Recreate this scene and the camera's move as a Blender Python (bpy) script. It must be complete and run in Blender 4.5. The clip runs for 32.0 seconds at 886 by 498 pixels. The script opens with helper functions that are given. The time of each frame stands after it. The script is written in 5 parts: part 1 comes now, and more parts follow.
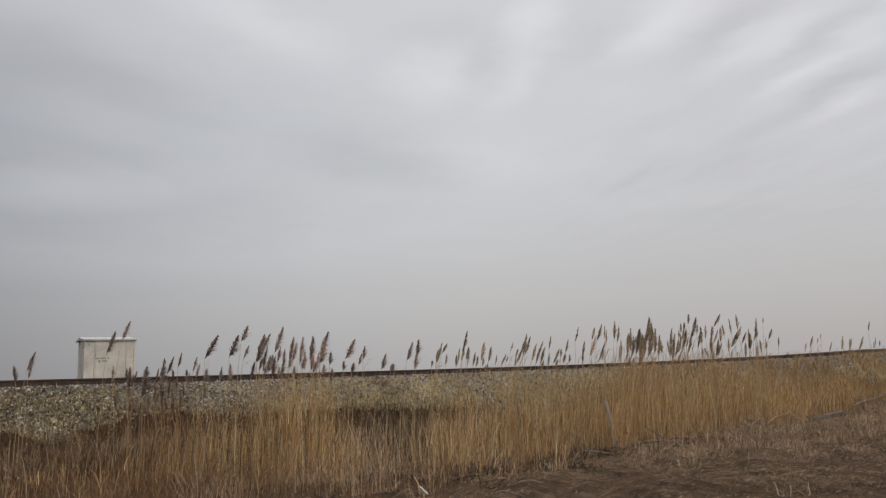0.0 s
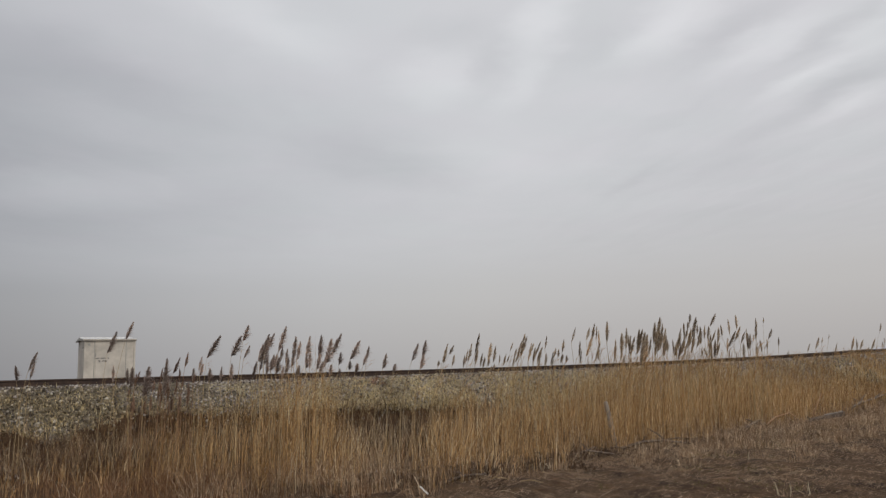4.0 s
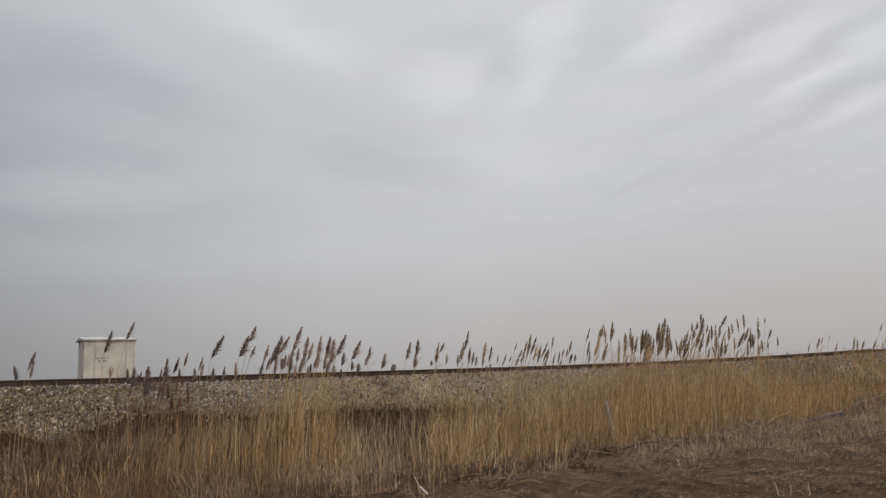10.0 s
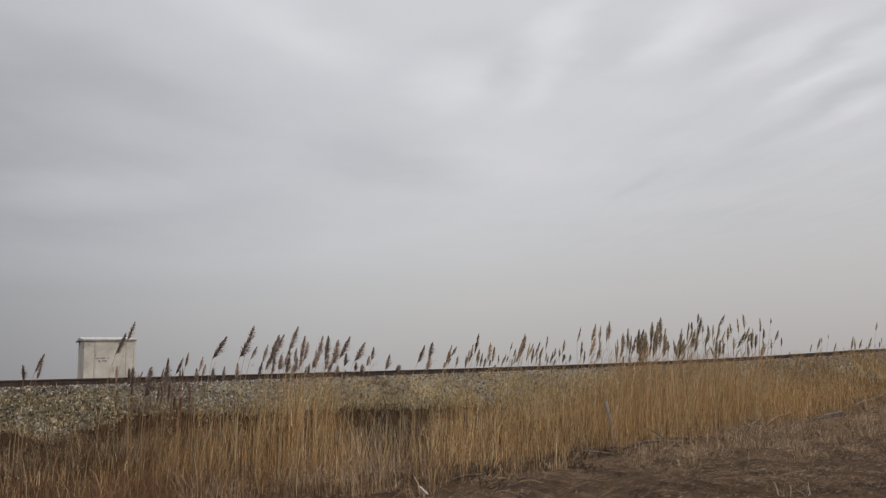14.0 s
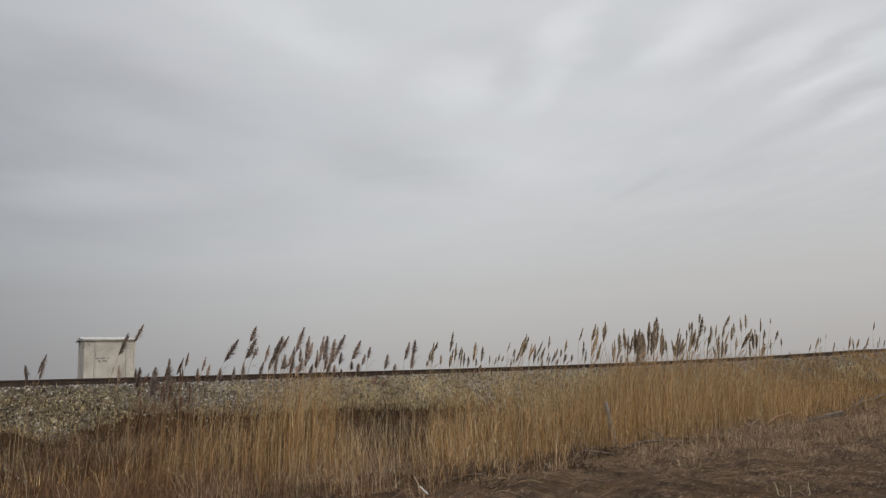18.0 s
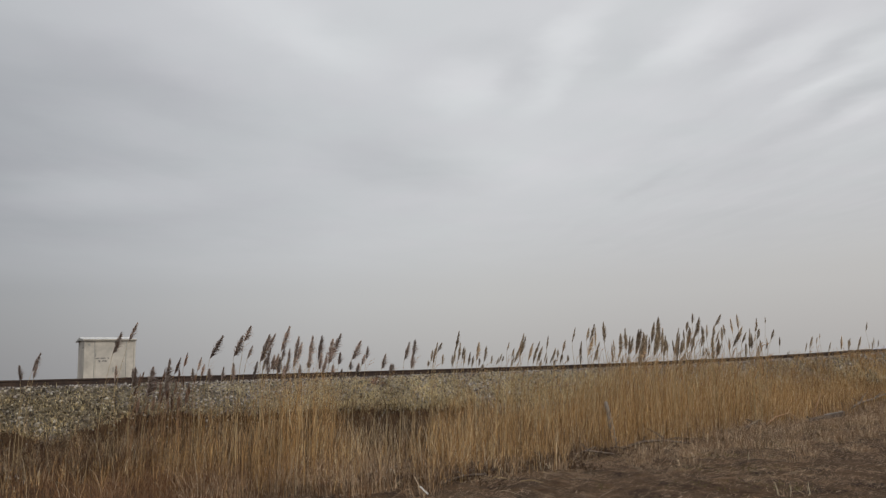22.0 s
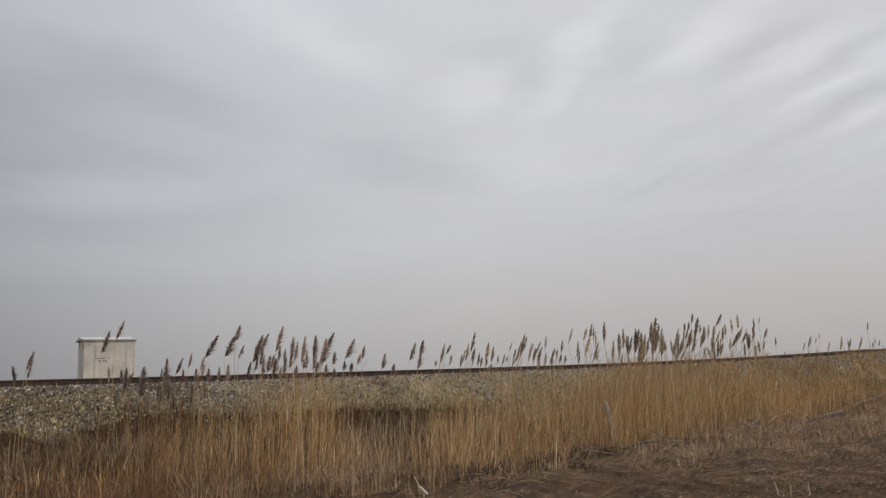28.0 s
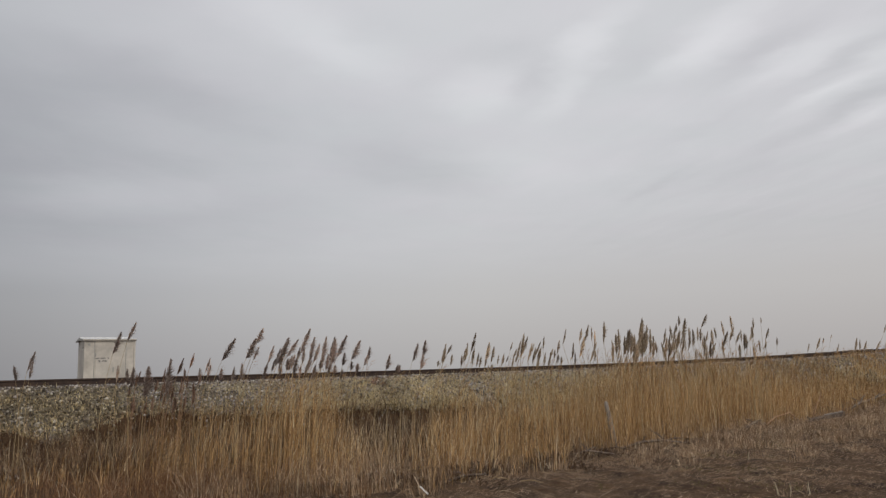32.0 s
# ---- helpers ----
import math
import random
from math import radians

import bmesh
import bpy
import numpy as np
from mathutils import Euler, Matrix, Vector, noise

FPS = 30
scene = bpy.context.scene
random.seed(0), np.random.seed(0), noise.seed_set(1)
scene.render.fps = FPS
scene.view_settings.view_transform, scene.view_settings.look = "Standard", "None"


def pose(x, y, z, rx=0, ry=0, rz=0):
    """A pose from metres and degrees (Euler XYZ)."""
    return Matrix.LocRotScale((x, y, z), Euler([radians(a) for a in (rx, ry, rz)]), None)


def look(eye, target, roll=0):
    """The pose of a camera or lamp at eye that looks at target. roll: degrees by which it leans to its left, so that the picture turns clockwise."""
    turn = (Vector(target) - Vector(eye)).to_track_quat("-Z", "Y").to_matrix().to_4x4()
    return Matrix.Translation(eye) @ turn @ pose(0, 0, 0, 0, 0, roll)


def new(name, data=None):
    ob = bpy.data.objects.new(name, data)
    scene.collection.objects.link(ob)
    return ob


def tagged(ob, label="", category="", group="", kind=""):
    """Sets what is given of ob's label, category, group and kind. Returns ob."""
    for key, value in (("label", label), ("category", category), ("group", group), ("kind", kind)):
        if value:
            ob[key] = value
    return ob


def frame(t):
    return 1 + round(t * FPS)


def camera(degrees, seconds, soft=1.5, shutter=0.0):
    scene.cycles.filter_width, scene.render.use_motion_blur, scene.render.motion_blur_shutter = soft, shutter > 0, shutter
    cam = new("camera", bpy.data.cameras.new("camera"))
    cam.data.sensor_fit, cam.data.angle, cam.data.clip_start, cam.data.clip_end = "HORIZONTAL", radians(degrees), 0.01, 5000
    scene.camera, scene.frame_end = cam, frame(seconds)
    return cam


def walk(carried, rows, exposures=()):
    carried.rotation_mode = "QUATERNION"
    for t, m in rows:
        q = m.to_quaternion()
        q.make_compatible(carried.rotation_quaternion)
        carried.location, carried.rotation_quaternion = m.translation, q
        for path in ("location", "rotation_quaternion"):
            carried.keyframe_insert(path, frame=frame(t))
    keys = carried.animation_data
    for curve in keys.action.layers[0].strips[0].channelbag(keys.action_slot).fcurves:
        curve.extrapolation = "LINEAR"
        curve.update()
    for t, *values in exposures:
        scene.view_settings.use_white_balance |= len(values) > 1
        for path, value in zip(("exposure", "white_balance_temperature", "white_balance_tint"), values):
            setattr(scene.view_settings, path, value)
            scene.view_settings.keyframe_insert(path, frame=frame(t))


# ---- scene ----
cam = camera(60, 32.0, soft=1.35)
EYE = (0.0, 0.0, 1.6)
PITCH, ROLL = 8.956, -1.9
VIEW = look(EYE, (0.0, math.cos(radians(PITCH)), 1.6 + math.sin(radians(PITCH))), ROLL)
walk(cam, [(0.0, VIEW), (32.0, VIEW)], exposures=[(0.0, 0.0, 6500, 10.0), (14.5, 0.0, 6500, 10.2), (17.0, 0.0, 6500, 8.6), (25.2, 0.0, 6500, 8.6), (27.6, 0.0, 6500, 10.5), (32.0, 0.0, 6500, 10.4)])

# ---------------------------------------------------------------- plan
# The railway runs away to the right. u goes along it, v across it; v = 0 is the near rail.
TRACK_ANGLE = radians(29.0)
CA, SA = math.cos(TRACK_ANGLE), math.sin(TRACK_ANGLE)
NEAR_RAIL = 23.1
GAUGE = 1.435


def world_xy(u, v):
    return u * CA - (v + NEAR_RAIL) * SA, u * SA + (v + NEAR_RAIL) * CA


def track_uv(x, y):
    return x * CA + y * SA, -x * SA + y * CA - NEAR_RAIL


def rail_top(u):
    """Height of the rail's head; the old track has settled a little in the middle."""
    u = np.clip(u, -3.0, 38.0)
    return 1.703 - 0.00721 * u + 4.9e-5 * u * u + 7.99e-6 * u ** 3


def scarp_edge(u):
    """The edge of the stones above the eroded foot of the bank."""
    line = np.interp(u, [-3, -0.2, 0.2, 0.6, 0.9, 1.25, 1.5, 2.1, 2.7, 3.4, 4.2, 6.1, 8.0, 9.8, 10.9, 14], [-2.3, -2.27, -2.45, -2.75, -2.85, -2.65, -2.4, -2.2, -1.99, -1.95, -2.08, -2.2, -2.14, -2.28, -2.33, -2.3])
    return line + 0.03 * np.sin(u * 5.3) + 0.05 * np.sin(u * 13.1 + 2) + 0.03 * np.sin(u * 23.7)


def ground_height(u, v):
    """The lie of the land: road verge, ditch, embankment, low land behind."""
    top = rail_top(u) - np.interp(u, [5, 25], [0.192, 0.158])
    low = 0.02 + 0.08 * np.sin(u * 0.31) * np.cos(v * 0.43)
    verge = np.interp(v, [-40, -13.2, -11.2, -8.0, -5.0, -3.6], [0.0, 0.0, -0.06, -0.30, -0.22, -0.02])
    slope = np.interp(v, [-3.6, -2.95, -0.9, -0.5, 2.0, 2.4, 5.2, 9.0], [0.0, 0.04, 0.97, 1.0, 1.0, 0.97, 0.30, 0.0])
    land = np.where(v < -3.6, verge, 0.0) + np.where(v >= -3.6, -0.02 + slope * (top + 0.02), 0.0)
    rough = np.where(v < -3.6, low * np.clip((-3.6 - v) / 2.0, 0, 1) * np.clip((v + 45) / 20, 0, 1), 0.0)
    # the foot of the bank has been eaten away to a low scarp
    cut = np.clip((scarp_edge(u) - v) / 0.16, 0, 1) * np.clip((v + 4.9) / 1.0, 0, 1) * np.clip((13.5 - u) / 2.0, 0, 1)
    land = land - cut * np.clip(land + 0.16, 0, 1.0) * 0.95
    return np.where(v > 9.0, -0.02, land) + rough


def ground_at(x, y):
    u, v = track_uv(x, y)
    return float(ground_height(np.array(u), np.array(v)))


# ---------------------------------------------------------------- sky and light
SUN_ELEVATION, SUN_AZIMUTH = 34.0, 155.0


def nodes_of(tree):
    tree.nodes.clear()
    return tree.nodes, tree.links


def ramp(nodes, stops):
    r = nodes.new("ShaderNodeValToRGB")
    el = r.color_ramp.elements
    while len(el) < len(stops):
        el.new(0.5)
    for e, (p, c) in zip(el, stops):
        e.position, e.color = p, (*c, 1) if len(c) == 3 else c
    return r


def make_world():
    w = bpy.data.worlds.new("overcast_sky")
    scene.world = w
    w.use_nodes = True
    n, l = nodes_of(w.node_tree)
    out, bg = n.new("ShaderNodeOutputWorld"), n.new("ShaderNodeBackground")
    sky = n.new("ShaderNodeTexSky")
    sky.sky_type, sky.sun_disc = "NISHITA", False
    sky.sun_elevation, sky.sun_rotation = radians(SUN_ELEVATION), radians(SUN_AZIMUTH)
    sky.air_density, sky.dust_density = 1.0, 4.0
    gain = n.new("ShaderNodeMix")
    gain.data_type, gain.blend_type = "RGBA", "MULTIPLY"
    gain.inputs[0].default_value = 1.0
    gain.inputs[7].default_value = (0.10, 0.10, 0.10, 1)
    l.new(sky.outputs[0], gain.inputs[6])
    # the overcast veil: haze at the horizon, brighter higher up, a little warmer towards the sun
    co, sep = n.new("ShaderNodeTexCoord"), n.new("ShaderNodeSeparateXYZ")
    l.new(co.outputs["Generated"], sep.inputs[0])
    up = ramp(n, [(0.0, (0.436, 0.425, 0.422)), (0.04, (0.477, 0.465, 0.463)), (0.09, (0.522, 0.514, 0.512)), (0.15, (0.545, 0.542, 0.546)),
                  (0.22, (0.569, 0.570, 0.581)), (0.32, (0.608, 0.613, 0.630)), (0.47, (0.679, 0.684, 0.705)), (1.0, (0.727, 0.73, 0.749))])
    l.new(sep.outputs[2], up.inputs[0])
    side = n.new("ShaderNodeMapRange")
    side.inputs[1].default_value, side.inputs[2].default_value = -0.6, 0.6
    l.new(sep.outputs[0], side.inputs[0])
    tone = ramp(n, [(0.067, (0.640, 0.652, 0.677)), (0.167, (0.770, 0.780, 0.803)), (0.25, (0.860, 0.868, 0.884)), (0.375, (0.954, 0.960, 0.968)),
                    (0.54, (1.003, 1.0, 0.993)), (0.71, (0.994, 0.983, 0.977)), (0.92, (1.006, 0.990, 0.978))])
    l.new(side.outputs[0], tone.inputs[0])
    veil = n.new("ShaderNodeMix")
    veil.data_type, veil.blend_type = "RGBA", "MULTIPLY"
    veil.inputs[0].default_value = 1.0
    l.new(up.outputs[0], veil.inputs[6])
    l.new(tone.outputs[0], veil.inputs[7])
    mix = n.new("ShaderNodeMix")
    mix.data_type = "RGBA"
    mix.inputs[0].default_value = 0.94
    l.new(gain.outputs[2], mix.inputs[6])
    l.new(veil.outputs[2], mix.inputs[7])
    l.new(mix.outputs[2], bg.inputs[0])
    bg.inputs[1].default_value = 1.0
    l.new(bg.outputs[0], out.inputs[0])


make_world()
sun_data = bpy.data.lights.new("sun", "SUN")
sun_data.energy, sun_data.angle, sun_data.color = 4.0, radians(20), (1.0, 0.95, 0.87)
sun = new("sun", sun_data)
sa, se = radians(SUN_AZIMUTH), radians(SUN_ELEVATION)
sun.matrix_world = look((math.sin(sa) * math.cos(se) * 60, math.cos(sa) * math.cos(se) * 60, math.sin(se) * 60), (0, 0, 0))


# ---------------------------------------------------------------- materials
def shade(name, rough=0.8, metal=0.0):
    m = bpy.data.materials.new(name)
    m.use_nodes = True
    n, l = nodes_of(m.node_tree)
    out, b = n.new("ShaderNodeOutputMaterial"), n.new("ShaderNodeBsdfPrincipled")
    l.new(b.outputs[0], out.inputs[0])
    b.inputs["Roughness"].default_value, b.inputs["Metallic"].default_value = rough, metal
    return m, n, l, b


def noise_tex(n, l, scale, detail=4.0, vector=None, rough=0.55):
    t = n.new("ShaderNodeTexNoise")
    t.inputs["Scale"].default_value, t.inputs["Detail"].default_value, t.inputs["Roughness"].default_value = scale, detail, rough
    if vector is not None:
        l.new(vector, t.inputs["Vector"])
    return t


def blend(n, l, fac, a, b, kind="MIX"):
    m = n.new("ShaderNodeMix")
    m.data_type, m.blend_type = "RGBA", kind
    for socket, value in ((m.inputs[0], fac), (m.inputs[6], a), (m.inputs[7], b)):
        if isinstance(value, (int, float)):
            socket.default_value = value
        elif isinstance(value, tuple):
            socket.default_value = (*value, 1)
        else:
            l.new(value, socket)
    return m.outputs[2]


def bump(n, l, b, height, strength=0.4, distance=0.02):
    k = n.new("ShaderNodeBump")
    k.inputs["Strength"].default_value, k.inputs["Distance"].default_value = strength, distance
    l.new(height, k.inputs["Height"])
    l.new(k.outputs[0], b.inputs["Normal"])


def place(n):
    return n.new("ShaderNodeNewGeometry").outputs["Position"]


def blade_material(name, stops, rough=0.7):
    """Dry stalks: each blade has its own tone, and patches of the stand differ."""
    m, n, l, b = shade(name, rough)
    geo = n.new("ShaderNodeNewGeometry")
    r = ramp(n, stops)
    l.new(geo.outputs["Random Per Island"], r.inputs[0])
    big = noise_tex(n, l, 0.7, 3, geo.outputs["Position"])
    tone = ramp(n, [(0.3, (0.58, 0.55, 0.52)), (0.7, (1.26, 1.23, 1.16))])
    l.new(big.outputs[0], tone.inputs[0])
    c = blend(n, l, 1.0, r.outputs[0], tone.outputs[0], "MULTIPLY")
    fine = noise_tex(n, l, 22.0, 3, geo.outputs["Position"])
    grain = ramp(n, [(0.3, (0.75, 0.75, 0.75)), (0.7, (1.15, 1.15, 1.15))])
    l.new(fine.outputs[0], grain.inputs[0])
    c = blend(n, l, 1.0, c, grain.outputs[0], "MULTIPLY")
    l.new(c, b.inputs["Base Color"])
    b.inputs["Specular IOR Level"].default_value = 0.25
    return m


def plume_material(name, stops):
    """Seed fluff: lets part of the sky's light through."""
    m = blade_material(name, stops, rough=0.85)
    n, l = m.node_tree.nodes, m.node_tree.links
    b = next(k for k in n if k.type == "BSDF_PRINCIPLED")
    out = next(k for k in n if k.type == "OUTPUT_MATERIAL")
    thin, mix = n.new("ShaderNodeBsdfTranslucent"), n.new("ShaderNodeMixShader")
    # every plant has its own tone, from bleached straw to grey-brown
    info = n.new("ShaderNodeObjectInfo")
    own = ramp(n, [(0.0, (0.78, 0.76, 0.74)), (0.55, (1.05, 1.04, 1.0)), (1.0, (1.34, 1.33, 1.28))])
    l.new(info.outputs["Random"], own.inputs[0])
    l.new(blend(n, l, 1.0, b.inputs["Base Color"].links[0].from_socket, own.outputs[0], "MULTIPLY"), b.inputs["Base Color"])
    l.new(b.inputs["Base Color"].links[0].from_socket, thin.inputs[0])
    mix.inputs[0].default_value = 0.6
    l.new(b.outputs[0], mix.inputs[1])
    l.new(thin.outputs[0], mix.inputs[2])
    l.new(mix.outputs[0], out.inputs[0])
    return m


def two_tone(name, a, b_, scale, rough=0.8, metal=0.0, height=0.3, distance=0.01, fine=6.0):
    m, n, l, b = shade(name, rough, metal)
    p = place(n)
    big, small = noise_tex(n, l, scale, 5, p), noise_tex(n, l, scale * fine, 5, p)
    r = ramp(n, [(0.32, a), (0.68, b_)])
    l.new(big.outputs[0], r.inputs[0])
    g = ramp(n, [(0.3, (0.72, 0.72, 0.72)), (0.7, (1.2, 1.2, 1.2))])
    l.new(small.outputs[0], g.inputs[0])
    l.new(blend(n, l, 1.0, r.outputs[0], g.outputs[0], "MULTIPLY"), b.inputs["Base Color"])
    bump(n, l, b, small.outputs[0], height, distance)
    if rough > 0.84:
        b.inputs["Specular IOR Level"].default_value = 0.08
    return m


M_STALK = blade_material("dry_reed_stalk", [(0.0, (0.133, 0.064, 0.025)), (0.35, (0.374, 0.218, 0.091)), (0.75, (0.588, 0.380, 0.176)), (0.94, (0.72, 0.540, 0.320)), (1.0, (0.78, 0.68, 0.47))])
M_RUST = blade_material("rusty_weed", [(0.0, (0.055, 0.027, 0.015)), (0.5, (0.165, 0.082, 0.040)), (0.85, (0.25, 0.138, 0.072)), (1.0, (0.36, 0.25, 0.15))])
M_FOOT = blade_material("red_brown_weed", [(0.0, (0.13, 0.072, 0.042)), (0.5, (0.33, 0.200, 0.115)), (0.85, (0.48, 0.32, 0.19)), (1.0, (0.66, 0.51, 0.34))])
M_REDWEED = blade_material("rust_red_weed", [(0.0, (0.20, 0.07, 0.04)), (0.5, (0.34, 0.13, 0.075)), (1.0, (0.50, 0.26, 0.16))])
M_THATCH = blade_material("matted_dead_grass", [(0.0, (0.113, 0.065, 0.038)), (0.5, (0.330, 0.218, 0.133)), (0.85, (0.556, 0.412, 0.280)), (1.0, (0.824, 0.686, 0.503))])
M_WEED = blade_material("dry_bank_weed", [(0.0, (0.25, 0.178, 0.072)), (0.22, (0.44, 0.342, 0.16)), (0.5, (0.68, 0.53, 0.285)), (0.85, (0.77, 0.615, 0.34)), (1.0, (0.86, 0.80, 0.57))])
M_STRAW = blade_material("bleached_bank_straw", [(0.0, (0.30, 0.225, 0.11)), (0.4, (0.62, 0.495, 0.275)), (0.8, (0.80, 0.67, 0.41)), (1.0, (0.86, 0.80, 0.60))])
M_PALESTEM = blade_material("pale_dead_stem", [(0.0, (0.30, 0.205, 0.112)), (0.5, (0.49, 0.37, 0.23)), (1.0, (0.72, 0.62, 0.46))])
M_MAT = blade_material("trodden_straw", [(0.0, (0.108, 0.066, 0.040)), (0.5, (0.36, 0.238, 0.148)), (0.88, (0.60, 0.44, 0.295)), (1.0, (0.82, 0.67, 0.49))])
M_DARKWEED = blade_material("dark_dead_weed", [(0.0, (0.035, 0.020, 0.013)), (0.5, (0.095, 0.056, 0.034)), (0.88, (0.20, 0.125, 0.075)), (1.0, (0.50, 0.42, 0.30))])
M_GREEN = blade_material("green_sprig", [(0.0, (0.08, 0.075, 0.02)), (0.5, (0.15, 0.135, 0.042)), (1.0, (0.26, 0.22, 0.085))])
M_PLUME = plume_material("reed_plume", [(0.0, (0.320, 0.258, 0.245)), (0.5, (0.550, 0.462, 0.438)), (1.0, (0.80, 0.72, 0.69))])
M_PLUME_TAN = plume_material("tan_reed_plume", [(0.0, (0.305, 0.250, 0.200)), (0.5, (0.545, 0.455, 0.365)), (1.0, (0.80, 0.70, 0.58))])
M_PLUME_DARK = plume_material("dark_reed_plume", [(0.0, (0.24, 0.150, 0.118)), (0.5, (0.46, 0.305, 0.240)), (1.0, (0.64, 0.48, 0.395))])
M_STEM = two_tone("reed_stem", (0.30, 0.20, 0.09), (0.48, 0.36, 0.19), 9.0, 0.6)
M_STEM_DARK = two_tone("dark_reed_stem", (0.21, 0.115, 0.058), (0.37, 0.22, 0.115), 9.0, 0.7)
M_SOIL = two_tone("verge_soil", (0.036, 0.023, 0.016), (0.125, 0.076, 0.043), 2.4, 0.95, 0, 0.7, 0.04, 9.0)
M_BALLAST = two_tone("ballast_fines", (0.085, 0.070, 0.049), (0.21, 0.178, 0.126), 6.0, 0.95, 0, 0.9, 0.04, 4.0)
M_DUSTY = two_tone("dusty_ballast_fines", (0.17, 0.145, 0.098), (0.36, 0.31, 0.215), 6.0, 0.95, 0, 0.9, 0.04, 4.0)
M_RAIL = two_tone("rusty_rail_steel", (0.034, 0.022, 0.018), (0.075, 0.045, 0.032), 5.0, 0.75, 0.25, 0.2, 0.003)
M_HEAD = two_tone("worn_rail_head", (0.30, 0.29, 0.29), (0.42, 0.41, 0.40), 7.0, 0.35, 0.85, 0.1, 0.001)
M_TIE = two_tone("creosoted_tie_wood", (0.035, 0.026, 0.020), (0.085, 0.064, 0.048), 4.0, 0.9, 0, 0.5, 0.01)
M_PAINT = two_tone("weathered_cream_paint", (0.505, 0.462, 0.405), (0.56, 0.515, 0.455), 0.8, 0.55, 0, 0.03, 0.001, 3.0)
M_ROOF = two_tone("pale_roof_sheet", (0.62, 0.62, 0.61), (0.76, 0.76, 0.75), 1.6, 0.45, 0.1, 0.08, 0.002)
M_TRIM = two_tone("grey_cabinet_trim", (0.30, 0.29, 0.27), (0.42, 0.41, 0.38), 4.0, 0.6)
M_INK = two_tone("faded_black_lettering", (0.13, 0.125, 0.12), (0.22, 0.21, 0.20), 12.0, 0.7)
M_GREYWOOD = two_tone("weathered_grey_wood", (0.205, 0.178, 0.150), (0.32, 0.28, 0.245), 6.0, 0.9, 0, 0.6, 0.008, 8)
M_BARK = two_tone("dead_branch_bark", (0.075, 0.057, 0.046), (0.205, 0.158, 0.126), 9.0, 0.9, 0, 0.6, 0.006)
M_WHITE = two_tone("bleached_litter", (0.66, 0.65, 0.61), (0.82, 0.81, 0.78), 20.0, 0.6)
M_PALE = two_tone("pale_cane", (0.40, 0.32, 0.20), (0.60, 0.52, 0.37), 14.0, 0.7)
M_CONCRETE = two_tone("stained_concrete", (0.26, 0.25, 0.23), (0.38, 0.37, 0.34), 3.0, 0.9)


def stone_material(name, stops, soiled):
    m, n, l, b = shade(name, 0.9)
    b.inputs["Specular IOR Level"].default_value = 0.15
    geo = n.new("ShaderNodeNewGeometry")
    r = ramp(n, stops)
    l.new(geo.outputs["Random Per Island"], r.inputs[0])
    f = noise_tex(n, l, 60.0, 4, geo.outputs["Position"])
    g = ramp(n, [(0.3, (0.7, 0.7, 0.7)), (0.7, (1.15, 1.15, 1.12))])
    l.new(f.outputs[0], g.inputs[0])
    dust = noise_tex(n, l, 1.6, 5, geo.outputs["Position"])
    d = ramp(n, [(0.40, (1.0, 0.98, 0.96)), (0.62, soiled)])
    l.new(dust.outputs[0], d.inputs[0])
    c = blend(n, l, 1.0, r.outputs[0], g.outputs[0], "MULTIPLY")
    l.new(blend(n, l, 1.0, c, d.outputs[0], "MULTIPLY"), b.inputs["Base Color"])
    bump(n, l, b, f.outputs[0], 0.4, 0.01)
    return m


M_LIMB = two_tone("weathered_limb_bark", (0.14, 0.118, 0.10), (0.26, 0.225, 0.195), 5.0, 0.9, 0, 0.6, 0.008)
M_EDGE = two_tone("pale_grey_wood", (0.24, 0.215, 0.19), (0.38, 0.35, 0.315), 9.0, 0.85)
M_CHALK = stone_material("pale_stone", [(0.0, (0.20, 0.185, 0.17)), (0.5, (0.38, 0.36, 0.33)), (1.0, (0.66, 0.64, 0.60))], (0.92, 0.84, 0.68))
M_STONE = stone_material("ballast_stone", [(0.0, (0.045, 0.037, 0.032)), (0.4, (0.122, 0.104, 0.088)), (0.72, (0.235, 0.208, 0.180)), (0.93, (0.43, 0.405, 0.37)), (1.0, (0.72, 0.69, 0.64))], (0.92, 0.81, 0.60))
M_CLEAN = stone_material("fresh_ballast_stone", [(0.0, (0.075, 0.068, 0.070)), (0.35, (0.19, 0.172, 0.172)), (0.7, (0.33, 0.302, 0.30)), (0.92, (0.50, 0.475, 0.47)), (1.0, (0.76, 0.74, 0.72))], (0.92, 0.84, 0.68))


# ---------------------------------------------------------------- mesh helpers
def part(name, bm, material, parent=None, label="", smooth=False):
    """Links a bmesh as one mesh object, under a thing or a part."""
    me = bpy.data.meshes.new(name)
    bm.to_mesh(me)
    bm.free()
    for m in (material if isinstance(material, (list, tuple)) else [material]):
        me.materials.append(m)
    if smooth:
        me.polygons.foreach_set("use_smooth", [True] * len(me.polygons))
    ob = new(name, me)
    ob.parent = parent
    if label:
        ob["label"] = label
    return ob


